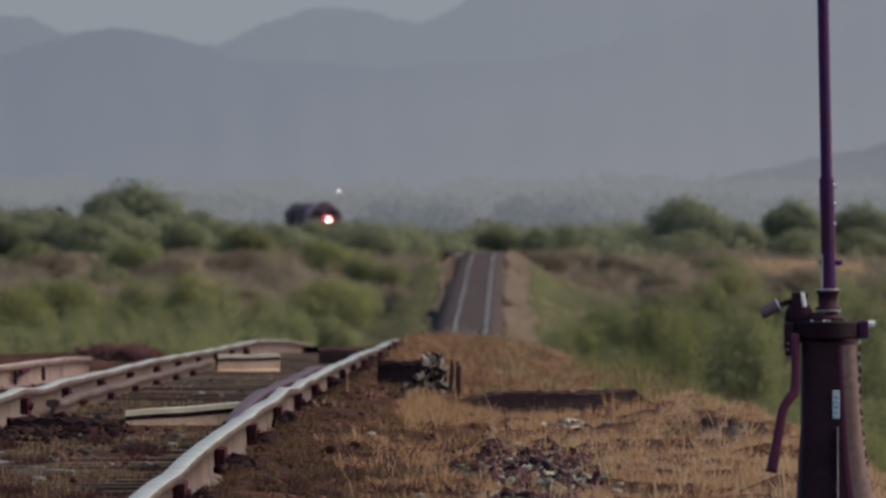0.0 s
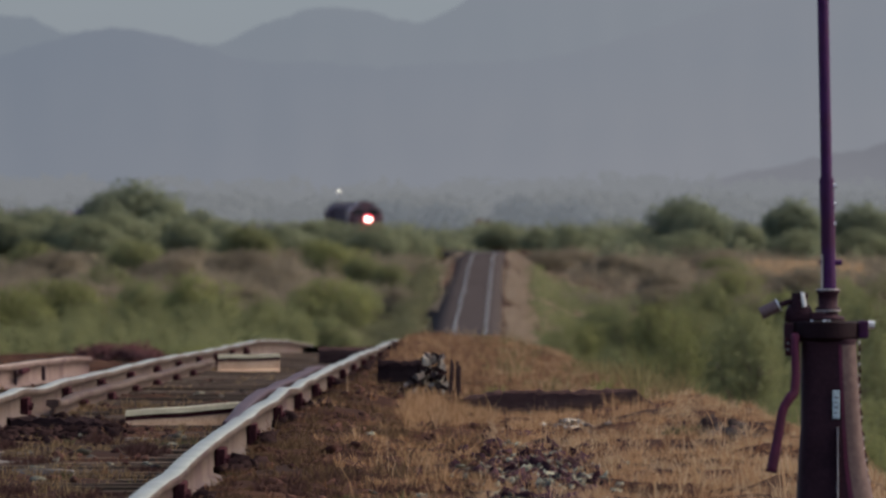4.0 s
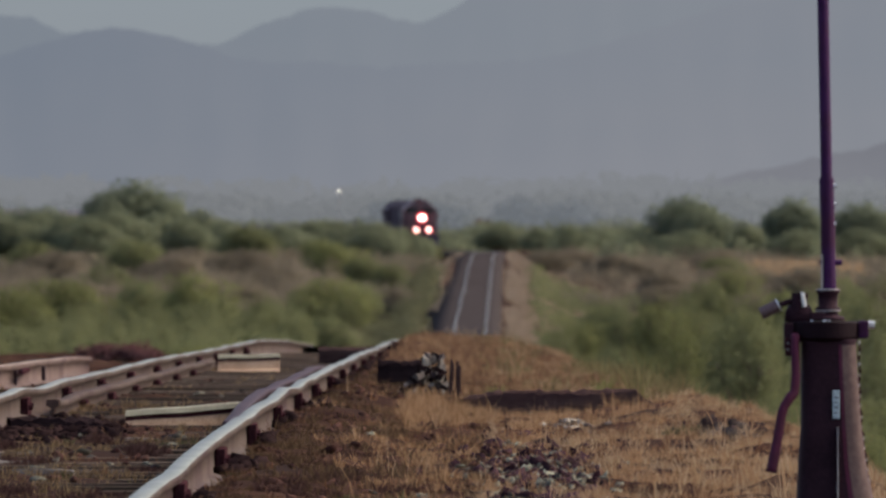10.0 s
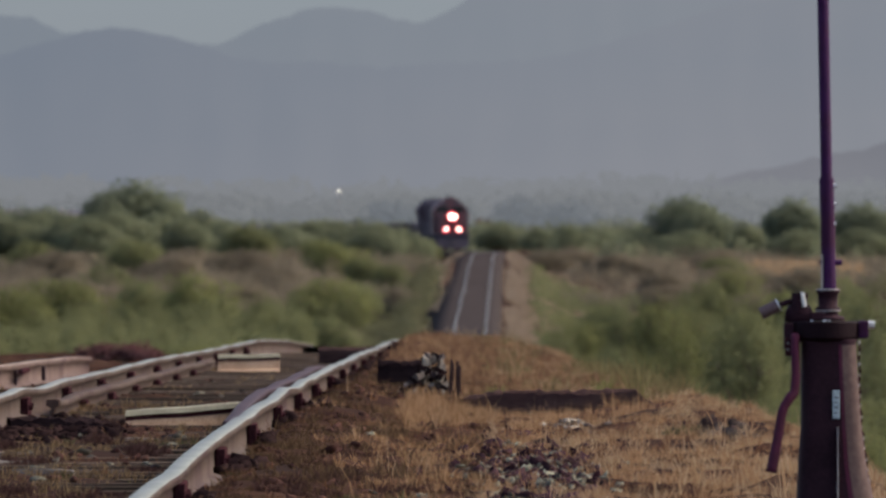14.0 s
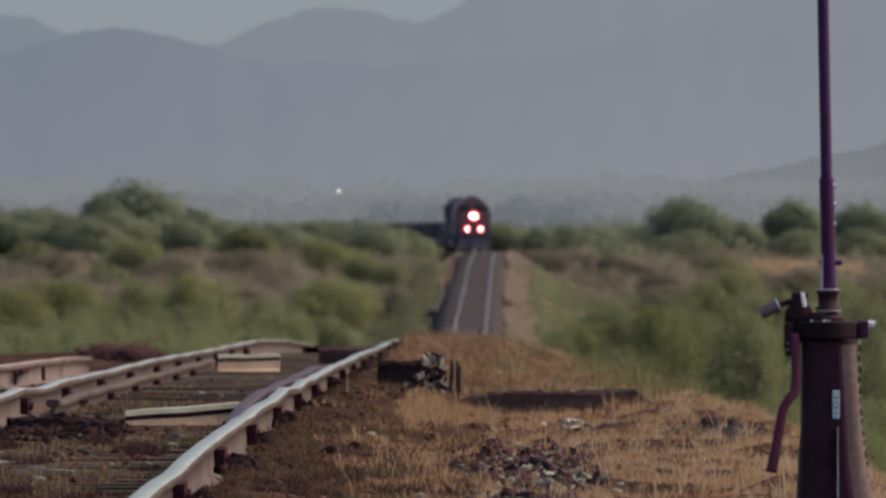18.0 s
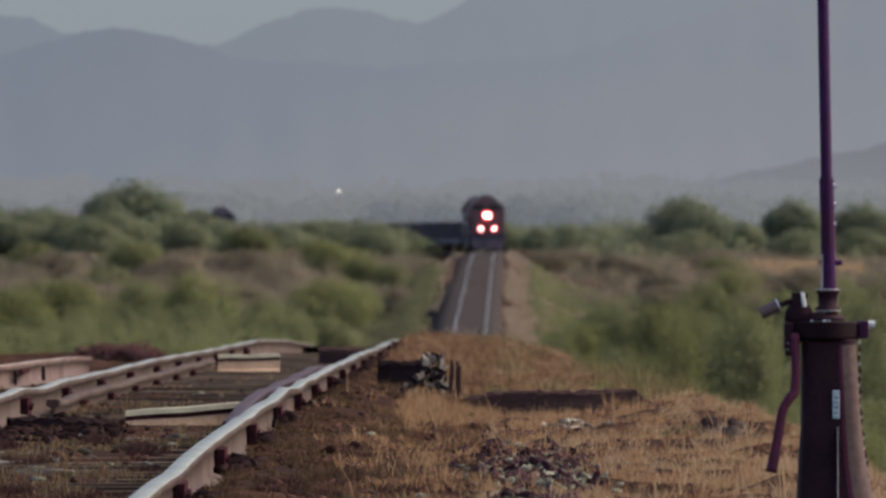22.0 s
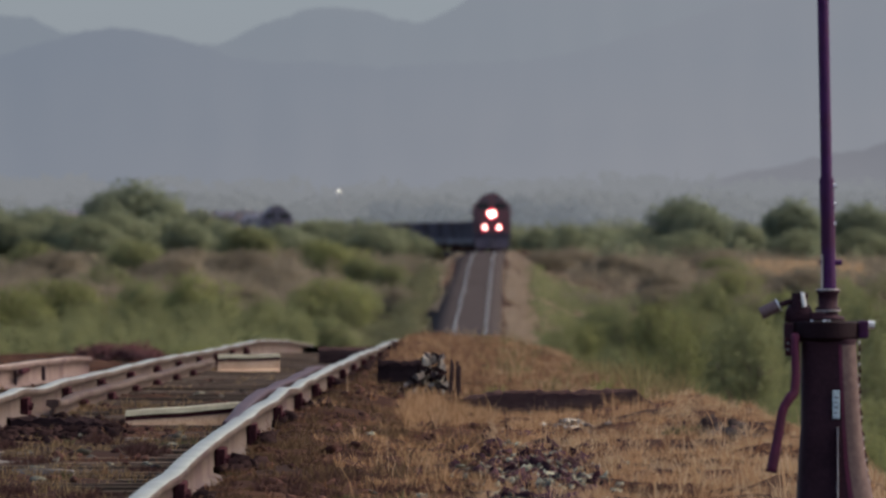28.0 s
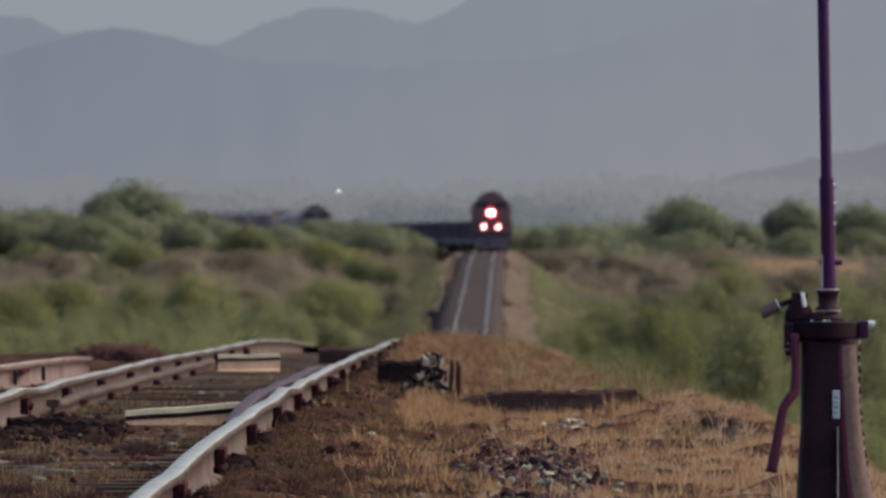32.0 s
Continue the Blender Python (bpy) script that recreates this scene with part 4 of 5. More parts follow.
M_GREENWEED = leaf_mat("dark_green_weed", (0.022, 0.024, 0.012), (0.12, 0.125, 0.058), 0.3)


def greens(r, n):
    spots = np.array([(-0.08, 55.9, 0.10), (-0.30, 55.6, 0.09), (1.25, 76.0, 0.09), (-1.2, 61.0, 0.12), (-1.5, 73.0, 0.1)])
    q = spots[r.randint(0, len(spots), n)]
    x, y = q[:, 0] + r.randn(n) * q[:, 2], q[:, 1] + r.randn(n) * q[:, 2] * 5
    return x, y, x < 9


def rubble_front(r, n):
    x, y = r.uniform(-0.22, 0.30, n), r.uniform(80, 89.5, n)
    return x, y, waves(x, y * 0.3, 0.5, 117) > -0.5


def behind(r, n):
    x = r.uniform(0.3, 1.25, n)
    return x, r.uniform(91.3, 92.0, n), waves(x, x * 0, 0.35, 109) > 0.1


def tussocks(r, n):
    spots = np.array([(-0.08, 56.3, 0.09), (-0.28, 55.8, 0.08), (0.9, 57.3, 0.09), (0.86, 60.0, 0.05), (0.34, 62.6, 0.06), (0.62, 63.6, 0.05), (-0.5, 60.5, 0.10), (-0.42, 57.3, 0.10), (-0.22, 58.6, 0.08), (-0.46, 63.5, 0.09), (-0.62, 57.0, 0.10), (-0.35, 55.2, 0.10), (-0.3, 66.0, 0.07), (0.45, 99.5, 0.07), (-1.35, 58.0, 0.09), (-1.6, 56.0, 0.08), (-1.9, 66.0, 0.06), (-2.0, 62.0, 0.07), (-1.45, 69.0, 0.06), (-1.75, 58.5, 0.06), (-2.2, 70.5, 0.07), (-1.3, 64.0, 0.06), (-1.7, 72.5, 0.05)])
    q = spots[r.randint(0, len(spots), n)]
    x, y = q[:, 0] + r.randn(n) * q[:, 2], q[:, 1] + r.randn(n) * q[:, 2] * 5
    return x, y, x < 9


M_CLODGRASS = leaf_mat("dead_dark_grass", (0.024, 0.011, 0.012), (0.105, 0.056, 0.044), 0.2)


def banks(r, n):
    y = r.uniform(430, 1150, n)
    a = np.where(r.uniform(0, 1, n) < 0.94, r.uniform(2.0, 6.5, n), -r.uniform(2.0, 5.5, n))
    x = track_x(y) + a
    return x, y, waves(x, y * 0.25, 4, 79) + 0.5 * waves(x, y * 0.1, 1.5, 78) > -0.15


grass("dry_grass", 14500, 17, verge, 0.032, 0.105, 0.0023, M_GRASS, "dry golden grass on the embankment shoulder", 81)
grass("pale_grass", 8200, 15, shoulder, 0.035, 0.11, 0.0022, M_STRAW, "pale straw grass on the sunny shoulder", 87)
grass("mound_grass", 11000, 12, mound, 0.04, 0.11, 0.0042, M_MOUND, "dense dry grass over the crest of the embankment", 98)
grass("wispy_stalks", 1500, 3, verge, 0.11, 0.22, 0.0018, M_STRAW, "thin pale wisps of dry grass", 99)
grass("tall_dry_stalks", 420, 3, verge, 0.18, 0.30, 0.0035, M_GRASS, "taller pale dry grass stalks", 83)
grass("brown_grass", 6500, 12, low_verge, 0.025, 0.08, 0.0034, M_GRASS2, "short brown grass on the embankment", 82)
grass("track_grass", 5200, 12, between, 0.02, 0.06, 0.0034, M_GRASS2, "short brown weeds between the rails", 84)
grass("track_weeds", 13000, 10, patches, 0.032, 0.085, 0.0036, M_WEED, "low olive and tan weeds between the rails", 89)
grass("edge_weeds", 900, 12, edge, 0.06, 0.20, 0.006, M_EDGE, "dull olive and yellow weeds along the edge of the embankment", 86, 0.10)
grass("brow_weeds", 620, 16, brow, 0.15, 0.30, 0.0055, M_EDGE, "taller olive weeds on the brow of the embankment", 101, 0.14)
grass("timber_weeds", 110, 14, behind, 0.15, 0.27, 0.005, M_OLIVE, "small green weeds growing behind the old sleeper", 94)
grass("green_weeds", 260, 16, greens, 0.03, 0.09, 0.006, M_GREENWEED, "small dark green weeds in the dry grass", 97)
grass("rail_side_grass", 5200, 11, rail_side, 0.03, 0.085, 0.0034, M_DIMGRASS, "dull brown and olive grass along the rail", 96)
grass("timber_grass", 700, 9, fringe, 0.05, 0.14, 0.0026, M_GRASS, "dry grass growing against the old sleeper", 90)
grass("rubble_grass", 620, 15, rubble_front, 0.06, 0.15, 0.0026, M_GRASS, "golden dry grass in front of the rubble and the sleeper end", 93)
grass("dark_tussocks", 620, 26, tussocks, 0.03, 0.085, 0.004, M_CLODGRASS, "dark dead tussocks in the dry grass", 92)
grass("straw_field", 900, 8, field, 1.3, 2.0, 0.06, M_STRAW, "strip of pale dry grass on the plain", 88, 0.6)
grass("bank_grass", 16000, 6, banks, 0.2, 0.55, 0.06, M_GRASS3, "dry tan grass on the far embankment slopes", 85, 0.5)


# ---- shrubs and trees ----
def leaf_mesh(name, r, c, out, leaf, jitter=0.7):
    """Small leaves at c that lie roughly across the outward way, and are shaded softly by it."""
    n = len(c)
    out = out / np.linalg.norm(out, axis=1)[:, None]
    g = out + jitter * r.randn(n, 3) / 1.7
    g /= np.linalg.norm(g, axis=1)[:, None]
    u = np.cross(g, r.randn(n, 3))
    u /= np.linalg.norm(u, axis=1)[:, None]
    v = np.cross(g, u)
    s = leaf * r.uniform(0.5, 1.3, (n, 1))
    V = np.stack([c - u * s, c - v * s * 0.55, c + u * s, c + v * s * 0.55], 1).reshape(-1, 3)
    me = mesh_np(name, V, np.arange(n * 4).reshape(-1, 4))
    me.normals_split_custom_set_from_vertices(np.repeat(out, 4, 0))
    return me


def crown_mesh(seed, lobes, n, leaf):
    """Leaves spread over several uneven lobes (x, y, z, rx, ry, rz), thicker at the outside."""
    r = np.random.RandomState(seed)
    vol = np.array([l[3] * l[4] * l[5] for l in lobes]) ** 0.75
    which = r.choice(len(lobes), n, p=vol / vol.sum())
    L = np.array(lobes)[which]
    d = r.randn(n, 3)
    d /= np.linalg.norm(d, axis=1)[:, None]
    ragged = 1 + 0.14 * np.sin(d[:, 0] * 5 + which) * np.sin(d[:, 1] * 6 + which * 2) + 0.10 * np.sin(d[:, 2] * 9 + which * 3) + 0.05 * r.randn(n)
    rad = r.uniform(0.3, 1, n) ** 0.4 * ragged
    c = L[:, :3] + d * rad[:, None] * L[:, 3:]
    c[:, 2] = np.maximum(c[:, 2], 0.12 + 0.3 * r.uniform(0, 1, n))
    return leaf_mesh("crown", r, c, d / L[:, 3:] * L[:, 3:4] * 0.75 + c * (0.12, 0.12, 0.1) + (0, 0, 1.1), leaf)


def limbs_bm(seed, lobes, r0):
    r = random.Random(seed)
    bm = bmesh.new()
    for lx, ly, lz, *_ in lobes:
        k = Vector((lx * 0.35 + r.uniform(-0.1, 0.1), ly * 0.35, lz * 0.5))
        tube(bm, (r.uniform(-0.1, 0.1), r.uniform(-0.1, 0.1), -0.25), k, r0, r0 * 0.7, 7)
        tube(bm, k, (lx, ly, lz), r0 * 0.7, r0 * 0.3, 6)
        for _ in range(3):
            e = Vector((lx + r.uniform(-0.4, 0.4), ly + r.uniform(-0.4, 0.4), lz + r.uniform(-0.1, 0.3)))
            tube(bm, (lx, ly, lz), e, r0 * 0.3, r0 * 0.1, 5)
    return bm


def plant(name, seed, lobes, n, leaf, mat_leaf, r0, label, category, group):
    e = new(name)
    tagged(e, label, category, group)
    part("trunk", limbs_bm(seed, lobes, r0), M_BARK, e)
    part_mesh("crown", crown_mesh(seed, lobes, n, leaf), mat_leaf, e)
    return e


def lobes_of(seed, k, spread, height, rad):
    r = random.Random(seed)
    out = []
    for i in range(k):
        a = 6.283 * i / k + r.uniform(-0.5, 0.5)
        q = spread * r.uniform(0.35, 1.0)
        z = height * (0.64 - 0.26 * (q / spread) ** 2) * r.uniform(0.85, 1.15)
        s = rad * r.uniform(0.75, 1.25)
        out.append((q * math.cos(a), q * math.sin(a), z, s * 1.15, s * 1.15, s * 0.75))
    out.append((0, 0, height * 0.58, rad * 1.35, rad * 1.35, height * 0.30))
    return out


# each kind: name, lobes, spread, height, lobe radius, leaves, leaf size, leaf material
KINDS = [
    ("mesquite_bush", 6, 1.5, 3.4, 1.05, 4200, 0.10, M_LEAF, "dense dusty green mesquite bush on the plain", "bush", "mesquite bushes"),
    ("mesquite_bush", 7, 1.9, 3.0, 1.0, 4200, 0.10, M_LEAF2, "bright green leafy mesquite bush on the plain", "bush", "mesquite bushes"),
    ("mesquite_bush", 5, 1.2, 3.8, 1.0, 3900, 0.10, M_LEAF, "grey-green mesquite bush with an open crown", "bush", "mesquite bushes"),
    ("scrub_bush", 6, 1.6, 1.7, 0.8, 5200, 0.08, M_TWIG, "brown leafless thorn scrub on dry ground", "bush", "thorn scrub"),
    ("scrub_bush", 7, 1.9, 1.4, 0.7, 5200, 0.08, M_TWIG, "low brown thorn scrub on dry ground", "bush", "thorn scrub"),
    ("mesquite_tree", 11, 2.6, 6.2, 1.6, 8500, 0.17, M_LEAF4, "large rounded dark green mesquite tree", "tree", "mesquite trees"),
    ("mesquite_tree", 9, 3.0, 5.2, 1.5, 6500, 0.16, M_LEAF3, "broad mesquite tree, its green paled for haze", "tree", "mesquite trees"),
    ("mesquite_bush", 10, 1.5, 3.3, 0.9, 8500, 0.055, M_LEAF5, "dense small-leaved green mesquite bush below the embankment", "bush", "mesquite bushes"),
    ("mesquite_bush", 8, 1.8, 3.0, 1.0, 5600, 0.065, M_LEAF2, "bright small-leaved mesquite bush on the plain", "bush", "mesquite bushes"),
    ("mesquite_bush", 7, 1.5, 3.4, 1.0, 5600, 0.065, M_LEAF, "green small-leaved mesquite bush on the plain", "bush", "mesquite bushes"),
    ("dead_shrub", 7, 1.8, 1.7, 0.8, 2200, 0.12, M_REDTWIG, "reddish leafless dead shrub behind the rails", "shrub", "dead shrubs"),
]
PROTO, EXTENT = [None] * len(KINDS), [None] * len(KINDS)


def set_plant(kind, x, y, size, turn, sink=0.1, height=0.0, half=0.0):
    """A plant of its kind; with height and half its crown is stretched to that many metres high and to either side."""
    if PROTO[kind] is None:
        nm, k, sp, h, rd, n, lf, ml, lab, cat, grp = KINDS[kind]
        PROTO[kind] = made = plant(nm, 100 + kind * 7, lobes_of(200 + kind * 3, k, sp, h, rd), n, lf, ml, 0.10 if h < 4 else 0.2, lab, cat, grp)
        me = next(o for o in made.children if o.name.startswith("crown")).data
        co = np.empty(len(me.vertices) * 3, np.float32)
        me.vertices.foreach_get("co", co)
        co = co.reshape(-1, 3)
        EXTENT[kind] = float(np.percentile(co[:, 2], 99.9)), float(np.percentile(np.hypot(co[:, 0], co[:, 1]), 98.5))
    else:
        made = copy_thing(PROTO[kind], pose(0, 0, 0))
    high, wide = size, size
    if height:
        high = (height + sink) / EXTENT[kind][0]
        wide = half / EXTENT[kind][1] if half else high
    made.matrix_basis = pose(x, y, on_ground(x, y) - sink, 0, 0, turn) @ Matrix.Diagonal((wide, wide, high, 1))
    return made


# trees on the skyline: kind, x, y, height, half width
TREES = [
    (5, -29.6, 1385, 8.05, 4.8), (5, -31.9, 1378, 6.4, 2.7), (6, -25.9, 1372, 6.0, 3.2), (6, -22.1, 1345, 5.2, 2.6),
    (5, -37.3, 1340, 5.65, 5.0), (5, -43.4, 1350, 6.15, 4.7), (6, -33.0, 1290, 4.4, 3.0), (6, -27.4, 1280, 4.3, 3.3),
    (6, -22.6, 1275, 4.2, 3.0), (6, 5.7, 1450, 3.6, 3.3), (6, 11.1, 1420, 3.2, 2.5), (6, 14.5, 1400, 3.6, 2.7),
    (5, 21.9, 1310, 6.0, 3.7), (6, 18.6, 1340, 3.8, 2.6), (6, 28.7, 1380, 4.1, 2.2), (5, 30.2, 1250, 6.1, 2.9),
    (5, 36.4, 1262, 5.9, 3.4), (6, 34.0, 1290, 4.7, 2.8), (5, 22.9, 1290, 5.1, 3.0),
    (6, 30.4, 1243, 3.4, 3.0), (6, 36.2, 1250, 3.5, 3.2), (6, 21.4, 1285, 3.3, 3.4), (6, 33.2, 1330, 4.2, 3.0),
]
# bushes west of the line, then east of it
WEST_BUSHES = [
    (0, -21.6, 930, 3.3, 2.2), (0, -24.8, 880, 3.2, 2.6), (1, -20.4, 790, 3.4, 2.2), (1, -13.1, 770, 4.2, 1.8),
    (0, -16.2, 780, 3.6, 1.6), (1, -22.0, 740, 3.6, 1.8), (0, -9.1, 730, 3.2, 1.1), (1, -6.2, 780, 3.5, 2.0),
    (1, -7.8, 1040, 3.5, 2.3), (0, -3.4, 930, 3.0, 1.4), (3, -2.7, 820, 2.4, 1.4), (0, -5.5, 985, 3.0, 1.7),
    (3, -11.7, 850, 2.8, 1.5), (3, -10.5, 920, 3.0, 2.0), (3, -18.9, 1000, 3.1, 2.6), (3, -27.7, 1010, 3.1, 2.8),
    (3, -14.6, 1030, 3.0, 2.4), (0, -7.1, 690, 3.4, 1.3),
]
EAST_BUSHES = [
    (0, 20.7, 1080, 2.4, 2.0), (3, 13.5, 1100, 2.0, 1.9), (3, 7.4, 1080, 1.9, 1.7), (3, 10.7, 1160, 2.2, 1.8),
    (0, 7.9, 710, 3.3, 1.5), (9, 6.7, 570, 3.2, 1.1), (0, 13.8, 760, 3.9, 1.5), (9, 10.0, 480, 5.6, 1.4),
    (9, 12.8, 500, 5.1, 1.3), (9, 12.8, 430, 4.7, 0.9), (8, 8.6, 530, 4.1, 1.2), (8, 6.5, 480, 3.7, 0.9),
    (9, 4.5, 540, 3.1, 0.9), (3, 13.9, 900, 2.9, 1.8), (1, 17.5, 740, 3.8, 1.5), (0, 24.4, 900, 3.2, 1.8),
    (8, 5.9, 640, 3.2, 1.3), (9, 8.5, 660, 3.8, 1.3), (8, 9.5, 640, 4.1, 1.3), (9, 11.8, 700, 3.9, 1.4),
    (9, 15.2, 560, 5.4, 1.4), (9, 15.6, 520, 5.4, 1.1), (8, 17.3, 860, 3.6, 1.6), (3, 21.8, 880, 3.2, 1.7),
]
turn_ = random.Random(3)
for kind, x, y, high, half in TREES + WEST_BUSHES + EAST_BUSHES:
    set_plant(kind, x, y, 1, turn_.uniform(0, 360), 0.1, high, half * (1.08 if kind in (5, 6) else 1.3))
for row in ((10, -3.27, 150, 0.14, 0), (10, -3.62, 152, 0.10, 50), (10, -3.0, 149, 0.08, 90)):
    set_plant(*row, sink=0.0)


def hedge():
    """The belt of trees before the curve, lower towards the line, and the thinner belt to the east."""
    r = random.Random(23)
    x = -46.0
    while x < -0.6:
        y = 1240 + r.uniform(-28, 28)
        tall = float(np.interp(x, [-46, -35, -24, -20, -19, -17, -13.7, -12, -10.2, -7.9, -5.4, -3.4, -2.0, -1.0, -0.4],
                               [5.0, 4.9, 4.8, 4.9, 4.5, 3.95, 4.2, 4.35, 4.5, 4.5, 4.2, 4.1, 3.5, 2.3, 1.2]))
        tall *= r.uniform(0.9, 1.02)
        tree = tall > 3.4
        set_plant(6 if tree else 0, x, y, 1, r.uniform(0, 360), 0.1, tall, tall * r.uniform(0.62, 0.85))
        x += r.uniform(1.2, 1.9)
    x = 9.5
    while x < 46:
        set_plant(6, x, 1395 + r.uniform(-30, 30), 1, r.uniform(0, 360), 0.1, r.uniform(2.7, 3.5), r.uniform(2.2, 3.2))
        x += r.uniform(2.2, 3.6)


hedge()


def scatter():
    r = random.Random(17)
    spots = []
    # (count, y0, y1, kinds, size0, size1, side)
    for n, y0, y1, kinds, s0, s1, side in (
        (22, 215, 330, (7, 8, 8), 0.7, 1.15, 1), (36, 330, 520, (9, 8, 7, 9), 0.6, 1.1, 1), (40, 520, 850, (0, 1, 2, 3), 0.5, 0.95, 1),
        (60, 330, 520, (9, 8, 7, 9), 0.7, 1.2, -1), (60, 520, 850, (0, 1, 2, 0, 3), 0.5, 1.05, -1),
        (30, 850, 1250, (3, 4, 3, 0), 0.8, 1.4, -1), (34, 850, 1250, (3, 4, 3, 4), 0.8, 1.3, 1),
    ):
        for i in range(n):
            for tries in range(60):
                y = r.uniform(y0, y1)
                half = 0.034 * y + 5
                x = r.uniform(-half, half) if side == 0 else side * r.uniform(0, half)
                a = x - float(track_x(y))
                clear = 8.0 if side > 0 else 5.5
                if y < 900 and side > 0:
                    clear = 10.5 if y > 420 else 8.0
                if abs(a) < clear or (y > 1140 and side < 0 and a > -10) or (side and a * side < 0):
                    continue
                if all((x - p) ** 2 + ((y - q) * 0.35) ** 2 > 3.2 for p, q in spots):
                    break
            spots.append((x, y))
            set_plant(kinds[r.randrange(len(kinds))], x, y, r.uniform(s0, s1), r.uniform(0, 360))


scatter()


def woods(name, n, y0, y1, hgt, rad, leaf, per, material, label, seed, clear=7.0, upto=0.0, reach=None):
    """Far woods: many small crowns in one mesh."""
    r = np.random.RandomState(seed)
    y = r.uniform(y0, y1, n)
    x = r.uniform(-1, 1, n) * (0.036 * y + 20)
    if reach:
        x = r.uniform(reach[0], reach[1], n)
    a = x - track_x(y)
    if upto:
        x = track_x(y) + np.sign(upto) * (np.abs(x) % (abs(upto) - clear) + clear)
        a = np.abs(x - track_x(y))
    ok = (a > clear) | (a < -min(clear, 4.6))
    x, y = x[ok], y[ok]
    m = len(x)
    s = r.uniform(0.6, 1.3, m)
    c = np.repeat(np.stack([x, y, ground_z(x, y)], 1), per, 0)
    ss = np.repeat(s, per)[:, None]
    d = r.randn(m * per, 3)
    d /= np.linalg.norm(d, axis=1)[:, None]
    d *= r.uniform(0.3, 1, (m * per, 1)) ** 0.5
    c = c + d * ss * (rad, rad, hgt / 2) + np.concatenate([np.zeros((m * per, 2)), ss * hgt / 2], 1)
    ob = part_mesh(name, leaf_mesh(name, r, c, d + (0, 0, 1.2), leaf), material)
    tagged(ob, label, "woods", kind="stuff")


# Far woods glow in pale grey-blue: distance haze painted into the colour.
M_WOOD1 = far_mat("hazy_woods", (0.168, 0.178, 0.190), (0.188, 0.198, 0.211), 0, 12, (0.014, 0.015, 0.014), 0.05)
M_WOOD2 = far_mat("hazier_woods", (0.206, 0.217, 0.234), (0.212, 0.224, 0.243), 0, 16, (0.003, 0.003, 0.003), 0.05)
M_OLIVETWIG = leaf_mat("olive_twigs", (0.110, 0.110, 0.062), (0.140, 0.138, 0.080), 0.45)
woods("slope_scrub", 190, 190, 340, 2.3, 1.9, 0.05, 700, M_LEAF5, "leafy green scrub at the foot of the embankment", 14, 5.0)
woods("near_scrub", 900, 330, 620, 1.5, 1.7, 0.075, 300, M_LEAF2, "low bright green scrub over the plain", 15, 5.5)
woods("bank_shrubs", 420, 440, 1040, 0.8, 0.8, 0.10, 80, M_LEAF, "small dull green shrubs on the embankment slope", 19, 3.2, 8.0)
woods("west_bank_shrubs", 640, 430, 960, 1.2, 0.9, 0.10, 110, M_OLIVETWIG, "dull olive shrubs on the western embankment slope", 20, 2.7, -8.0)
woods("green_scrub", 1300, 560, 950, 1.2, 1.8, 0.12, 150, M_LEAF, "low green scrub over the plain", 16, 6.5)
woods("feathery_scrub", 330, 640, 800, 2.5, 0.75, 0.085, 420, M_LEAF, "upright feathery green scrub west of the line", 31, 4.5, 0.0, (-26.0, -6.0))
woods("feathery_brown_scrub", 400, 800, 1010, 2.2, 1.1, 0.10, 300, M_TWIG, "upright brown twiggy scrub west of the line", 32, 4.5, 0.0, (-32.0, -7.0))
woods("brown_scrub", 1700, 880, 1300, 1.5, 2.0, 0.15, 110, M_TWIG, "low brown thorn scrub over the plain", 17, 6.0)
woods("plain_scrub", 560, 1230, 2300, 2.3, 2.4, 0.28, 110, M_LEAF3, "green scrub over the far plain", 5, 7.0)
# Nearer far trees, with the haze painted on as a dim blue-grey glow.
M_WOOD3 = far_mat("haze_blue_trees", (0.118, 0.130, 0.146), (0.136, 0.148, 0.165), 0, 8, (0.03, 0.033, 0.034), 0.08)
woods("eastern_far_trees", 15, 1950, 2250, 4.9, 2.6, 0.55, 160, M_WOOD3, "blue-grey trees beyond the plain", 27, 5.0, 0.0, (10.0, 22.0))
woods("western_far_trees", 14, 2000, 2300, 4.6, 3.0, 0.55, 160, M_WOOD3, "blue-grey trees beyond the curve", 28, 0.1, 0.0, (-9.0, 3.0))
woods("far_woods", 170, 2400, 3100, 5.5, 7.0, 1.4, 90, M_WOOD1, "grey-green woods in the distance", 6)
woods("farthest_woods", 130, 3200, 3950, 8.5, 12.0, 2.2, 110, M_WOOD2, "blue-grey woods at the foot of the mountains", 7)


def far_panel():
    """An added metal panel, tilted to throw the sun back as a far glint."""
    e = tagged(new("solar_panel"), "small tilted panel on a post, added for a glint far across the plain", "panel")
    x, y = -16.9, 2350.0
    e.matrix_basis = pose(x, y, on_ground(x, y))
    part("post", tube(bmesh.new(), (0, 0.15, -0.2), (0, 0.15, 6.4), 0.05, seg=8), M_PALE, e)
    bm = box(bmesh.new(), -0.09, 0.09, -0.11, 0.11, -0.03, 0.03, 0.01)
    o = part("panel", bm, mat("bright_panel", (0.75, 0.76, 0.76), (0.85, 0.86, 0.86), 3, 0.35, 0.9, 0, vary=0), e)
    o.matrix_basis = Matrix.Translation((0, 0, 6.5)) @ Vector((math.sin(sa) * math.cos(se), math.cos(sa) * math.cos(se) - 1, math.sin(se))).to_track_quat("Z", "Y").to_matrix().to_4x4()


far_panel()


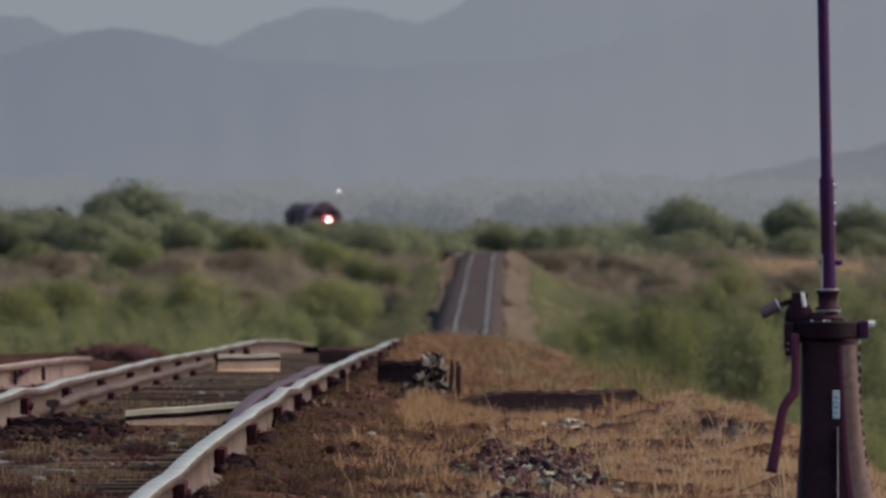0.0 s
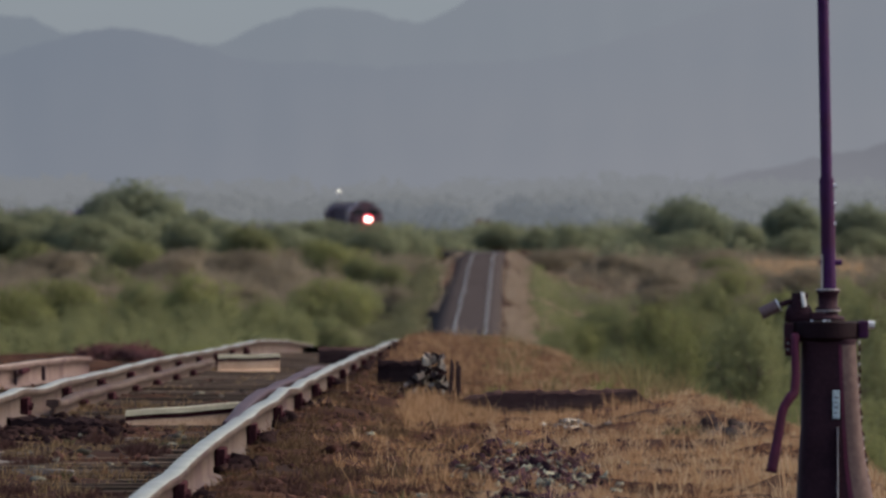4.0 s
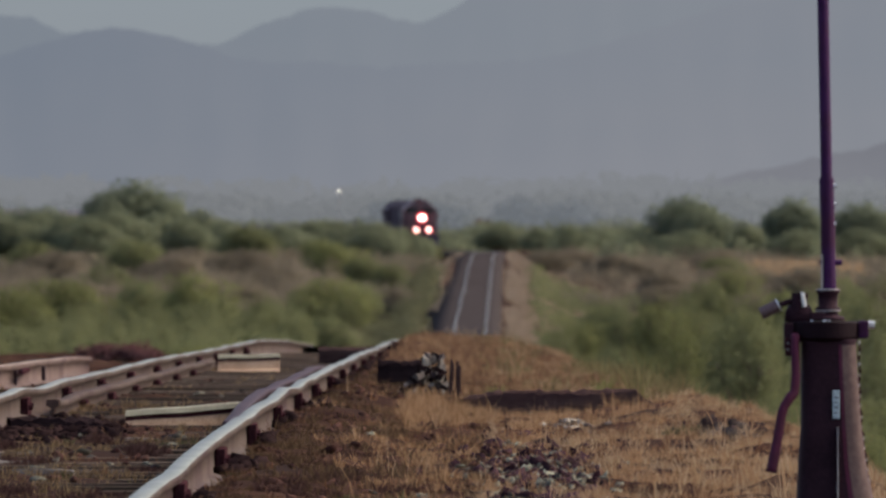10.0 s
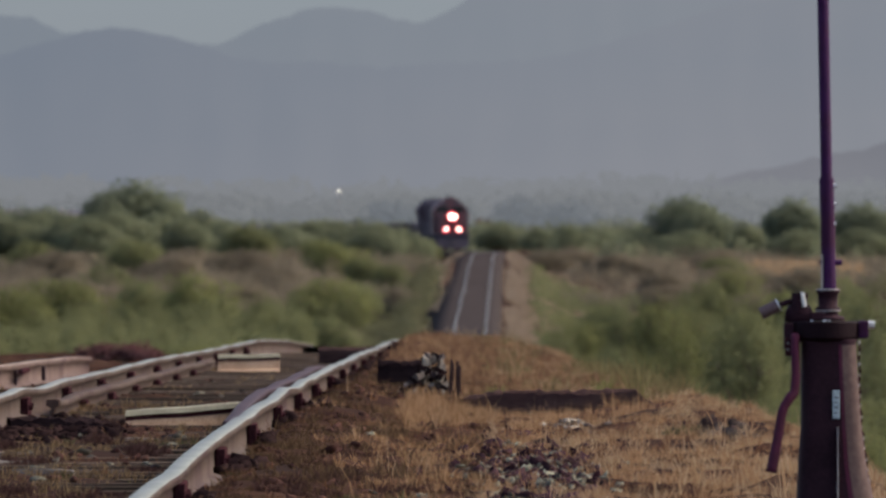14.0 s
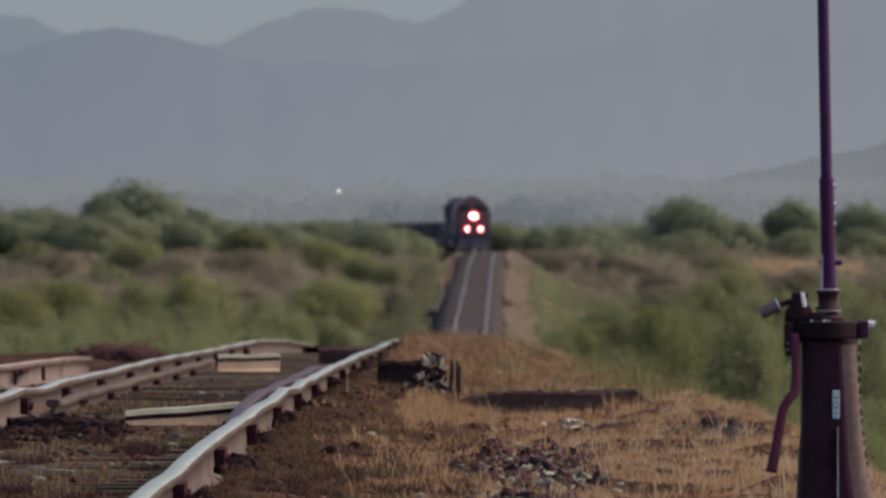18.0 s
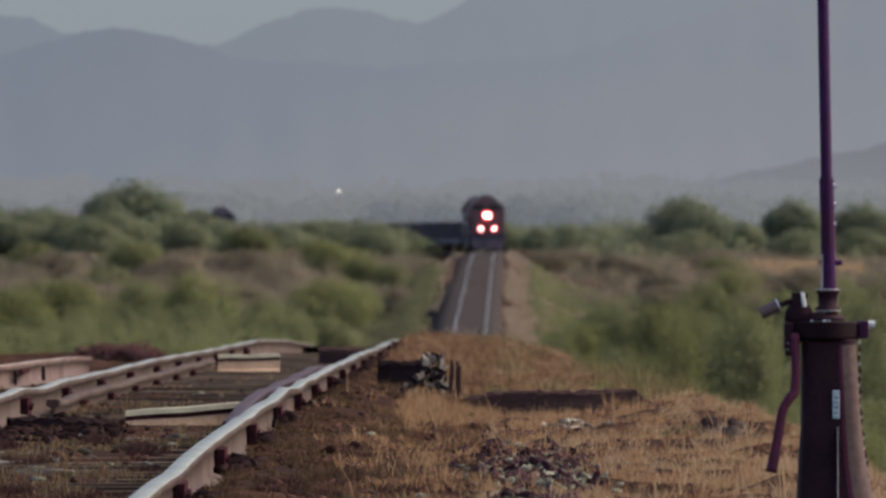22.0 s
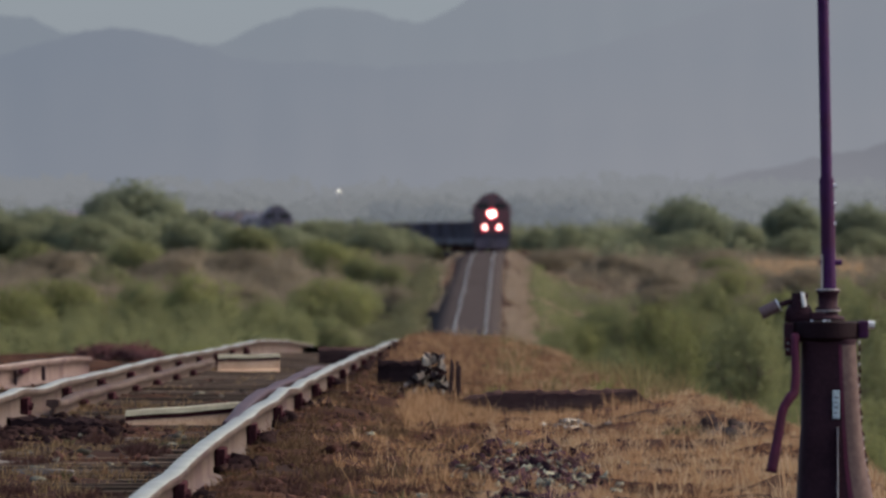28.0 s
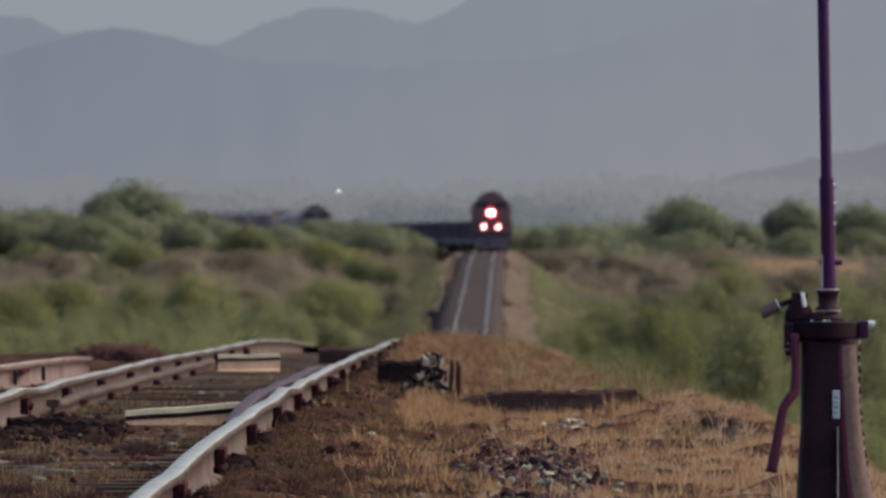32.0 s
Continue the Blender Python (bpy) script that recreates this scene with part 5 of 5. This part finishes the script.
# ---- the train ----
def taper_box(bm, y0, y1, z0, z1, w0, w1, wt, zs):
    """A long body whose upper edges are cut off: w0 wide at the foot, w1 at the shoulder zs, wt at the roof."""
    prof = [(-w0 / 2, z0), (-w1 / 2, zs), (-wt / 2, z1), (wt / 2, z1), (w1 / 2, zs), (w0 / 2, z0)]
    a = [bm.verts.new((x, y0, z)) for x, z in prof]
    b = [bm.verts.new((x, y1, z)) for x, z in prof]
    for i in range(6):
        j = (i + 1) % 6
        bm.faces.new((a[i], a[j], b[j], b[i]))
    bm.faces.new(a[::-1])
    bm.faces.new(b)
    bmesh.ops.recalc_face_normals(bm, faces=bm.faces)
    return bm


def bogie(parent, yc, axles, r=0.5):
    bm = bmesh.new()
    span = 1.75 * (axles - 1)
    for s in (-1, 1):
        box(bm, s * 1.0 - 0.08, s * 1.0 + 0.08, yc - span / 2 - 0.5, yc + span / 2 + 0.5, 0.42, 0.78, 0.03)
    box(bm, -1.0, 1.0, yc - 0.25, yc + 0.25, 0.5, 0.85, 0.03)
    b = part("bogie", bm, M_DARK, parent)
    for k in range(axles):
        y = yc - span / 2 + 1.75 * k
        w = bmesh.new()
        tube(w, (-0.85, y, r), (0.85, y, r), 0.08, seg=8)
        for s in (-1, 1):
            tube(w, (s * 0.70, y, r), (s * 0.83, y, r), r, r * 0.97, 20)
        part("wheelset", w, M_RUST, b)


def coupler(parent, y, s):
    bm = bmesh.new()
    box(bm, -0.1, 0.1, min(y, y + s * 0.45), max(y, y + s * 0.45), 0.78, 1.0, 0.03)
    box(bm, -0.17, 0.17, min(y + s * 0.35, y + s * 0.6), max(y + s * 0.35, y + s * 0.6), 0.72, 1.06, 0.05)
    part("coupler", bm, M_DARK, parent)


def locomotive(label, lit, paint, hood_paint, hood_top):
    e = tagged(new("locomotive"), label, "locomotive", "the train's locomotives")
    L = 22.0
    frame_ = part("platform", box(bmesh.new(), -1.5, 1.5, 0.5, L - 0.5, 1.15, 1.55, 0.03), M_BLACK, e)
    bm = bmesh.new()
    a = [bm.verts.new(p) for p in ((-1.45, 0.55, 1.15), (1.45, 0.55, 1.15), (1.25, 0.1, 0.25), (-1.25, 0.1, 0.25), (-1.45, 0.75, 1.15), (1.45, 0.75, 1.15), (1.25, 0.35, 0.25), (-1.25, 0.35, 0.25))]
    for q in ((0, 1, 2, 3), (7, 6, 5, 4), (4, 5, 1, 0), (3, 2, 6, 7), (1, 5, 6, 2), (4, 0, 3, 7)):
        bm.faces.new([a[i] for i in q])
    part("pilot", bm, M_BLACK, e, "dark pilot plough")
    for s in (-1, 1):
        part("step_well", box(bmesh.new(), s * 1.28 - 0.2, s * 1.28 + 0.2, 0.5, 1.1, 0.45, 1.2, 0.02), M_BLACK, e)
    nose = part("nose", taper_box(bmesh.new(), 1.1, 3.0, 1.55, 3.45, 2.3, 2.2, 1.6, 3.0), paint, e, "short nose")
    part("nose_door", box(bmesh.new(), -0.75, -0.2, 1.06, 1.12, 1.65, 2.75, 0.02), paint, nose)
    cab = part("cab", taper_box(bmesh.new(), 2.6, 5.2, 1.55, 4.72, 3.1, 3.1, 1.1, 3.8), paint, e, "driver's cab with a sloped roof edge")
    for s in (-1, 1):
        part("windscreen", box(bmesh.new(), s * 0.72 - 0.5, s * 0.72 + 0.5, 2.57, 2.61, 3.52, 4.02, 0.02), M_GLASS, cab)
        part("side_window", box(bmesh.new(), s * 1.54 - 0.02, s * 1.54 + 0.02, 3.1, 4.6, 3.05, 3.75, 0.01), M_GLASS, cab)
        part("mirror", box(bmesh.new(), s * 1.72 - 0.08, s * 1.72 + 0.08, 2.95, 3.02, 2.95, 3.45, 0.02), M_PALE, cab, "pale wing mirror")
        part("number_board", box(bmesh.new(), s * 0.55 - 0.3, s * 0.55 + 0.3, 2.55, 2.62, 4.18, 4.42, 0.02), M_DARK, cab)
    part("horn", tube(bmesh.new(), (0.2, 4.2, 4.85), (0.2, 3.6, 4.85), 0.04, 0.1, 10), M_DARK, cab)
    part("air_conditioner", box(bmesh.new(), -0.35, 0.35, 3.6, 4.8, 4.70, 4.84, 0.05), M_DARK, cab)
    hood = part("long_hood", taper_box(bmesh.new(), 5.2, 16.5, 1.55, hood_top, 2.2, 2.2, 1.4, hood_top - 0.35), hood_paint, e, "grimy engine hood")
    for k in range(6):
        for s in (-1, 1):
            part("hood_door", box(bmesh.new(), s * 1.11 - 0.02, s * 1.11 + 0.02, 5.6 + 1.75 * k, 7.2 + 1.75 * k, 1.75, 3.6, 0.01), hood_paint, hood)
    rad = part("radiator", taper_box(bmesh.new(), 16.5, 21.2, 1.55, hood_top + 0.06, 2.2, 2.9, 1.5, hood_top - 0.75), hood_paint, e, "flared radiator housing")
    for k in range(2):
        part("fan_grille", tube(bmesh.new(), (0, 17.8 + 2.1 * k, hood_top + 0.04), (0, 17.8 + 2.1 * k, hood_top + 0.14), 0.6, seg=18), M_DARK, rad)
    part("exhaust_stack", box(bmesh.new(), -0.45, 0.45, 10.2, 11.4, hood_top - 0.1, hood_top + 0.15, 0.03), M_DARK, hood)
    part("fuel_tank", box(bmesh.new(), -1.4, 1.4, 8.2, 13.2, 0.35, 1.2, 0.15), M_DARK, e)
    bogie(e, 4.2, 3)
    bogie(e, 17.4, 3)
    coupler(e, 0.45, -1)
    coupler(e, L - 0.45, 1)
    for s in (-1, 1):
        bm = bmesh.new()
        for k in range(9):
            tube(bm, (s * 1.45, 5.6 + 1.85 * k, 1.5), (s * 1.45, 5.6 + 1.85 * k, 2.55), 0.022, seg=6)
        tube(bm, (s * 1.45, 5.6, 2.53), (s * 1.45, 20.4, 2.53), 0.022, seg=6)
        part("handrail", bm, M_PALE, e)
        bm = bmesh.new()
        for x in (0.55, 1.0, 1.42):
            tube(bm, (s * x, 0.6, 1.5), (s * x, 0.6, 2.5), 0.025, seg=6)
        tube(bm, (s * 0.55, 0.6, 2.5), (s * 1.42, 0.6, 2.5), 0.025, seg=6)
        part("front_handrail", bm, M_WAGON, e)
    # When lit, the housings glow red as a painted halo.
    lens, rim = (M_LAMP, M_LAMPHALO) if lit else (M_GLASS, M_DARK)
    house = part("headlight", tube(bmesh.new(), (0, 1.12, 3.10), (0, 0.95, 3.10), 0.42, seg=24), rim, e, "round headlight on the nose")
    for s in (-1, 1):
        part("lens", tube(bmesh.new(), (s * 0.13, 0.952, 3.10), (s * 0.13, 0.90 + 0.01 * s, 3.10), 0.17, 0.15, 18), lens, house)
        dl = part("ditch_light", tube(bmesh.new(), (s * 0.58, 0.72, 1.98), (s * 0.58, 0.55, 1.98), 0.25, seg=16), rim, e)
        part("lens", tube(bmesh.new(), (s * 0.58, 0.552, 1.98), (s * 0.58, 0.50, 1.98), 0.12, 0.10, 16), lens, dl)
        part("bracket", box(bmesh.new(), s * 0.58 - 0.05, s * 0.58 + 0.05, 0.58, 0.7, 1.5, 1.8), M_DARK, dl)
    return e


def gondola():
    e = tagged(new("gondola_wagon"), "low dark gondola wagon heaped with ore", "wagon", "gondola wagons")
    L = 15.6
    bm = bmesh.new()
    box(bm, -1.55, 1.55, 0.6, L - 0.6, 0.72, 1.25)
    for s in (-1, 1):
        box(bm, s * 1.5 - 0.05, s * 1.5 + 0.05, 0.6, L - 0.6, 1.25, 2.55)
    for y in (0.6, L - 0.7):
        box(bm, -1.45, 1.45, y, y + 0.1, 1.25, 2.55)
    body = part("body", bm, M_WAGON, e)
    for k in range(9):
        y = 1.0 + 1.6 * k
        for s in (-1, 1):
            part("rib", box(bmesh.new(), s * 1.61 - 0.06, s * 1.61 + 0.06, y, y + 0.14, 1.1, 2.5, 0.01), M_WAGON, body)
    part("top_rail", box(bmesh.new(), -1.62, -1.42, 0.55, L - 0.55, 2.5, 2.62, 0.02), M_WAGON, body)
    part("top_rail", box(bmesh.new(), 1.42, 1.62, 0.55, L - 0.55, 2.5, 2.62, 0.02), M_WAGON, body)
    bm = bmesh.new()
    bmesh.ops.create_grid(bm, x_segments=8, y_segments=30, size=1.0)
    for v in bm.verts:
        v.co = Vector((v.co.x * 1.44, L / 2 + v.co.y * (L / 2 - 0.75), 2.3 + 0.35 * (1 - v.co.x ** 2) + 0.10 * noise.noise(Vector((v.co.x * 2, v.co.y * 12, 1)))))
    part("load", bm, M_DARK, e, "dark heaped ore")
    bogie(e, 2.6, 2, 0.42)
    bogie(e, L - 2.6, 2, 0.42)
    coupler(e, 0.55, -1)
    coupler(e, L - 0.55, 1)
    return e


def hopper():
    e = tagged(new("hopper_wagon"), "pale pinkish-grey covered hopper wagon", "wagon", "covered hopper wagons")
    L = 17.6
    bm = taper_box(bmesh.new(), 0.9, L - 0.9, 1.5, 4.0, 2.6, 3.1, 2.4, 3.75)
    body = part("body", bm, M_HOPPER, e)
    for k in range(12):
        y = 1.0 + 1.4 * k
        for s in (-1, 1):
            part("rib", box(bmesh.new(), s * 1.56 - 0.05, s * 1.56 + 0.05, y, y + 0.12, 1.6, 3.7, 0.01), M_HOPPER, body)
    part("running_board", box(bmesh.new(), -0.55, 0.55, 0.7, L - 0.7, 4.02, 4.10), M_PALE, body, "pale roof walkway")
    for k in range(4):
        part("hatch", tube(bmesh.new(), (0, 2.6 + 4.1 * k, 4.0), (0, 2.6 + 4.1 * k, 4.18), 0.45, seg=14), M_HOPPER, body)
    for k in range(3):
        y = 3.2 + 3.8 * k
        bm = bmesh.new()
        vs = [bm.verts.new(p) for p in ((-1.2, y, 1.55), (1.2, y, 1.55), (1.2, y + 3.4, 1.55), (-1.2, y + 3.4, 1.55), (-0.4, y + 1.3, 0.55), (0.4, y + 1.3, 0.55), (0.4, y + 2.1, 0.55), (-0.4, y + 2.1, 0.55))]
        for q in ((0, 1, 5, 4), (1, 2, 6, 5), (2, 3, 7, 6), (3, 0, 4, 7), (4, 5, 6, 7)):
            bm.faces.new([vs[i] for i in q])
        part("chute", bm, M_HOPPER, body)
    part("sill", box(bmesh.new(), -0.3, 0.3, 0.5, L - 0.5, 0.95, 1.3, 0.02), M_DARK, e)
    for y in (0.5, L - 0.75):
        part("end_platform", box(bmesh.new(), -1.45, 1.45, y, y + 0.25, 1.0, 1.25, 0.02), M_DARK, e)
        bm = bmesh.new()
        for x in (-1.3, -0.85):
            tube(bm, (x, y + 0.12, 1.2), (x, y + 0.12, 4.0), 0.03, seg=6)
        for k in range(8):
            tube(bm, (-1.3, y + 0.12, 1.4 + 0.34 * k), (-0.85, y + 0.12, 1.4 + 0.34 * k), 0.02, seg=5)
        part("ladder", bm, M_HOPPER, e)
    bogie(e, 2.4, 2, 0.42)
    bogie(e, L - 2.4, 2, 0.42)
    coupler(e, 0.5, -1)
    coupler(e, L - 0.5, 1)
    return e


TRAIN = []                                            # thing, metres behind the front, length


def build_train():
    at = 0.0
    lead = locomotive("faded red and dark grey diesel locomotive with lit lamps", True, M_RED, M_MAROON, 4.62)
    TRAIN.append((lead, at, 22.0))
    at += 22.3
    g = gondola()
    TRAIN.append((g, at, 15.6))
    for k in range(12):
        at += 15.9
        TRAIN.append((copy_thing(g, Matrix()), at, 15.6))
    at += 15.9
    helper = locomotive("unlit helper locomotive with a dark cab and a pale low hood", False, M_WAGON, M_HOPPER, 4.1)
    helper.scale = (0.95, 0.95, 0.95)
    TRAIN.append((helper, at, 22.0))
    at += 22.3
    h = hopper()
    TRAIN.append((h, at, 17.6))
    for k in range(10):
        at += 17.9
        TRAIN.append((copy_thing(h, Matrix()), at, 17.6))


build_train()


def on_track(y, length):
    """Pose of a wagon whose front end is at y along the line."""
    x0, x1 = float(track_x(y)), float(track_x(y + length))
    z0, z1 = float(rail_z(y)), float(rail_z(y + length))
    return pose(x0, y, z0, math.degrees(math.atan2(z1 - z0, length)), 0, -math.degrees(math.atan2(x1 - x0, length)))


# ---- the dove that crosses ----
def build_bird():
    b = tagged(new("dove"), "dark brown dove flying with beating wings", "bird")
    bm = bmesh.new()
    bmesh.ops.create_uvsphere(bm, u_segments=14, v_segments=10, radius=1.0, matrix=Matrix.LocRotScale((0, 0, 0), None, (0.125, 0.060, 0.062)))
    part("body", bm, M_FEATHER, b, "", True)
    bm = bmesh.new()
    bmesh.ops.create_uvsphere(bm, u_segments=12, v_segments=8, radius=0.037, matrix=Matrix.Translation((0.125, 0, 0.026)))
    head = part("head", bm, M_FEATHER, b, "", True)
    part("beak", tube(bmesh.new(), (0.155, 0, 0.024), (0.180, 0, 0.016), 0.009, 0.002, 8), M_DARK, head)
    bm = bmesh.new()
    t = [bm.verts.new(p) for p in ((-0.08, -0.03, 0.01), (-0.08, 0.03, 0.01), (-0.205, 0.075, 0.0), (-0.225, 0, -0.004), (-0.205, -0.075, 0.0))]
    bm.faces.new(t)
    bmesh.ops.solidify(bm, geom=bm.faces[:], thickness=0.008)
    part("tail", bm, M_FEATHER, b)
    wings = []
    for s in (-1, 1):
        bm = bmesh.new()
        pts = ((0.055, 0), (0.085, 0.09), (0.070, 0.17), (0.010, 0.27), (-0.075, 0.345), (-0.070, 0.27), (-0.030, 0.18), (-0.035, 0.09), (-0.065, 0))
        vs = [bm.verts.new((px, s * py, 0.03 + 0.28 * py * (0.2 - py))) for px, py in pts]
        bm.faces.new(vs)
        bmesh.ops.solidify(bm, geom=bm.faces[:], thickness=0.008)
        wings.append((part("wing", bm, M_FEATHER, b), s))
    return b, wings


DOVE, WINGS = build_bird()


# ---- sleepers, last ----
def build_ties():
    bm = box(bmesh.new(), -1.22, 1.22, -0.11, 0.11, -0.16, 0.0, 0.008)
    tie = bpy.data.meshes.new("tie")
    bm.to_mesh(tie)
    bm.free()
    r = random.Random(5)
    for k in range(290):
        y = 19 + 0.58 * k
        o = part_mesh("tie", tie, M_TIE, track)
        o.matrix_basis = pose(float(track_x(y)) + r.uniform(-0.06, 0.06), y, float(rail_z(y)) - 0.174 + 0.016 * min(max((y - 84) / 10, 0), 1) - r.uniform(0, 0.012), r.uniform(-1.5, 1.5), r.uniform(-0.6, 0.6), r.uniform(-1.5, 1.5))
    ys = np.arange(190, 1700, 0.6)
    cv = np.array([(x, y, z) for x in (-1.22, 1.22) for y in (-0.11, 0.11) for z in (-0.16, 0.0)])
    cf = np.array([(0, 1, 3, 2), (4, 6, 7, 5), (0, 4, 5, 1), (2, 3, 7, 6), (1, 5, 7, 3), (0, 2, 6, 4)])
    c = np.stack([track_x(ys), ys, rail_z(ys) - 0.174], 1)
    V = (c[:, None] + cv[None]).reshape(-1, 3)
    F = (np.arange(len(ys))[:, None, None] * 8 + cf[None]).reshape(-1, 4)
    tagged(part_mesh("far_ties", mesh_np("far_ties", V, F), M_TIE, track), kind="stuff")


build_ties()

FRONT_END, SPEED = 1166.0, 6.97


def motions():
    for thing, behind, length in TRAIN:
        walk(thing, [(t, on_track(FRONT_END + SPEED * (32.0 - t) + behind, length)) for t in np.arange(0, 32.1, 2.0).tolist()])
    rows = []
    for t, x, z in ((0.0, -80.0, 6.3), (5.0, -41.0, 6.3), (8.0, -15.8, 6.4), (9.0, -7.4, 6.5), (9.3, -4.90, 6.65), (9.4, -4.06, 6.9), (9.5, -3.23, 7.24), (9.6, -2.48, 7.70),
                    (9.7, -1.86, 8.06), (9.8, -1.40, 8.32), (10.0, -0.4, 8.9), (10.5, 2.6, 10.2), (12.0, 13.5, 14.0), (20.0, 70.0, 26.0), (32.0, 154.0, 40.0)):
        rows.append((t, pose(x, 125.0, z, 0, -30, 50)))
    walk(DOVE, rows)
    beat = {9.0: 20, 9.1: -20, 9.2: 25, 9.3: 10, 9.4: -15, 9.5: 50, 9.55: -15, 9.6: -78, 9.65: -25, 9.7: 22, 9.8: 40, 9.9: -35, 10.0: 20, 10.2: -20}
    for wing, s in WINGS:
        walk(wing, [(0.0, pose(0, s * 0.045, 0, s * 20))] + [(t, pose(0, s * 0.045, 0, s * a)) for t, a in beat.items()] + [(32.0, pose(0, s * 0.045, 0, s * 20))])


motions()
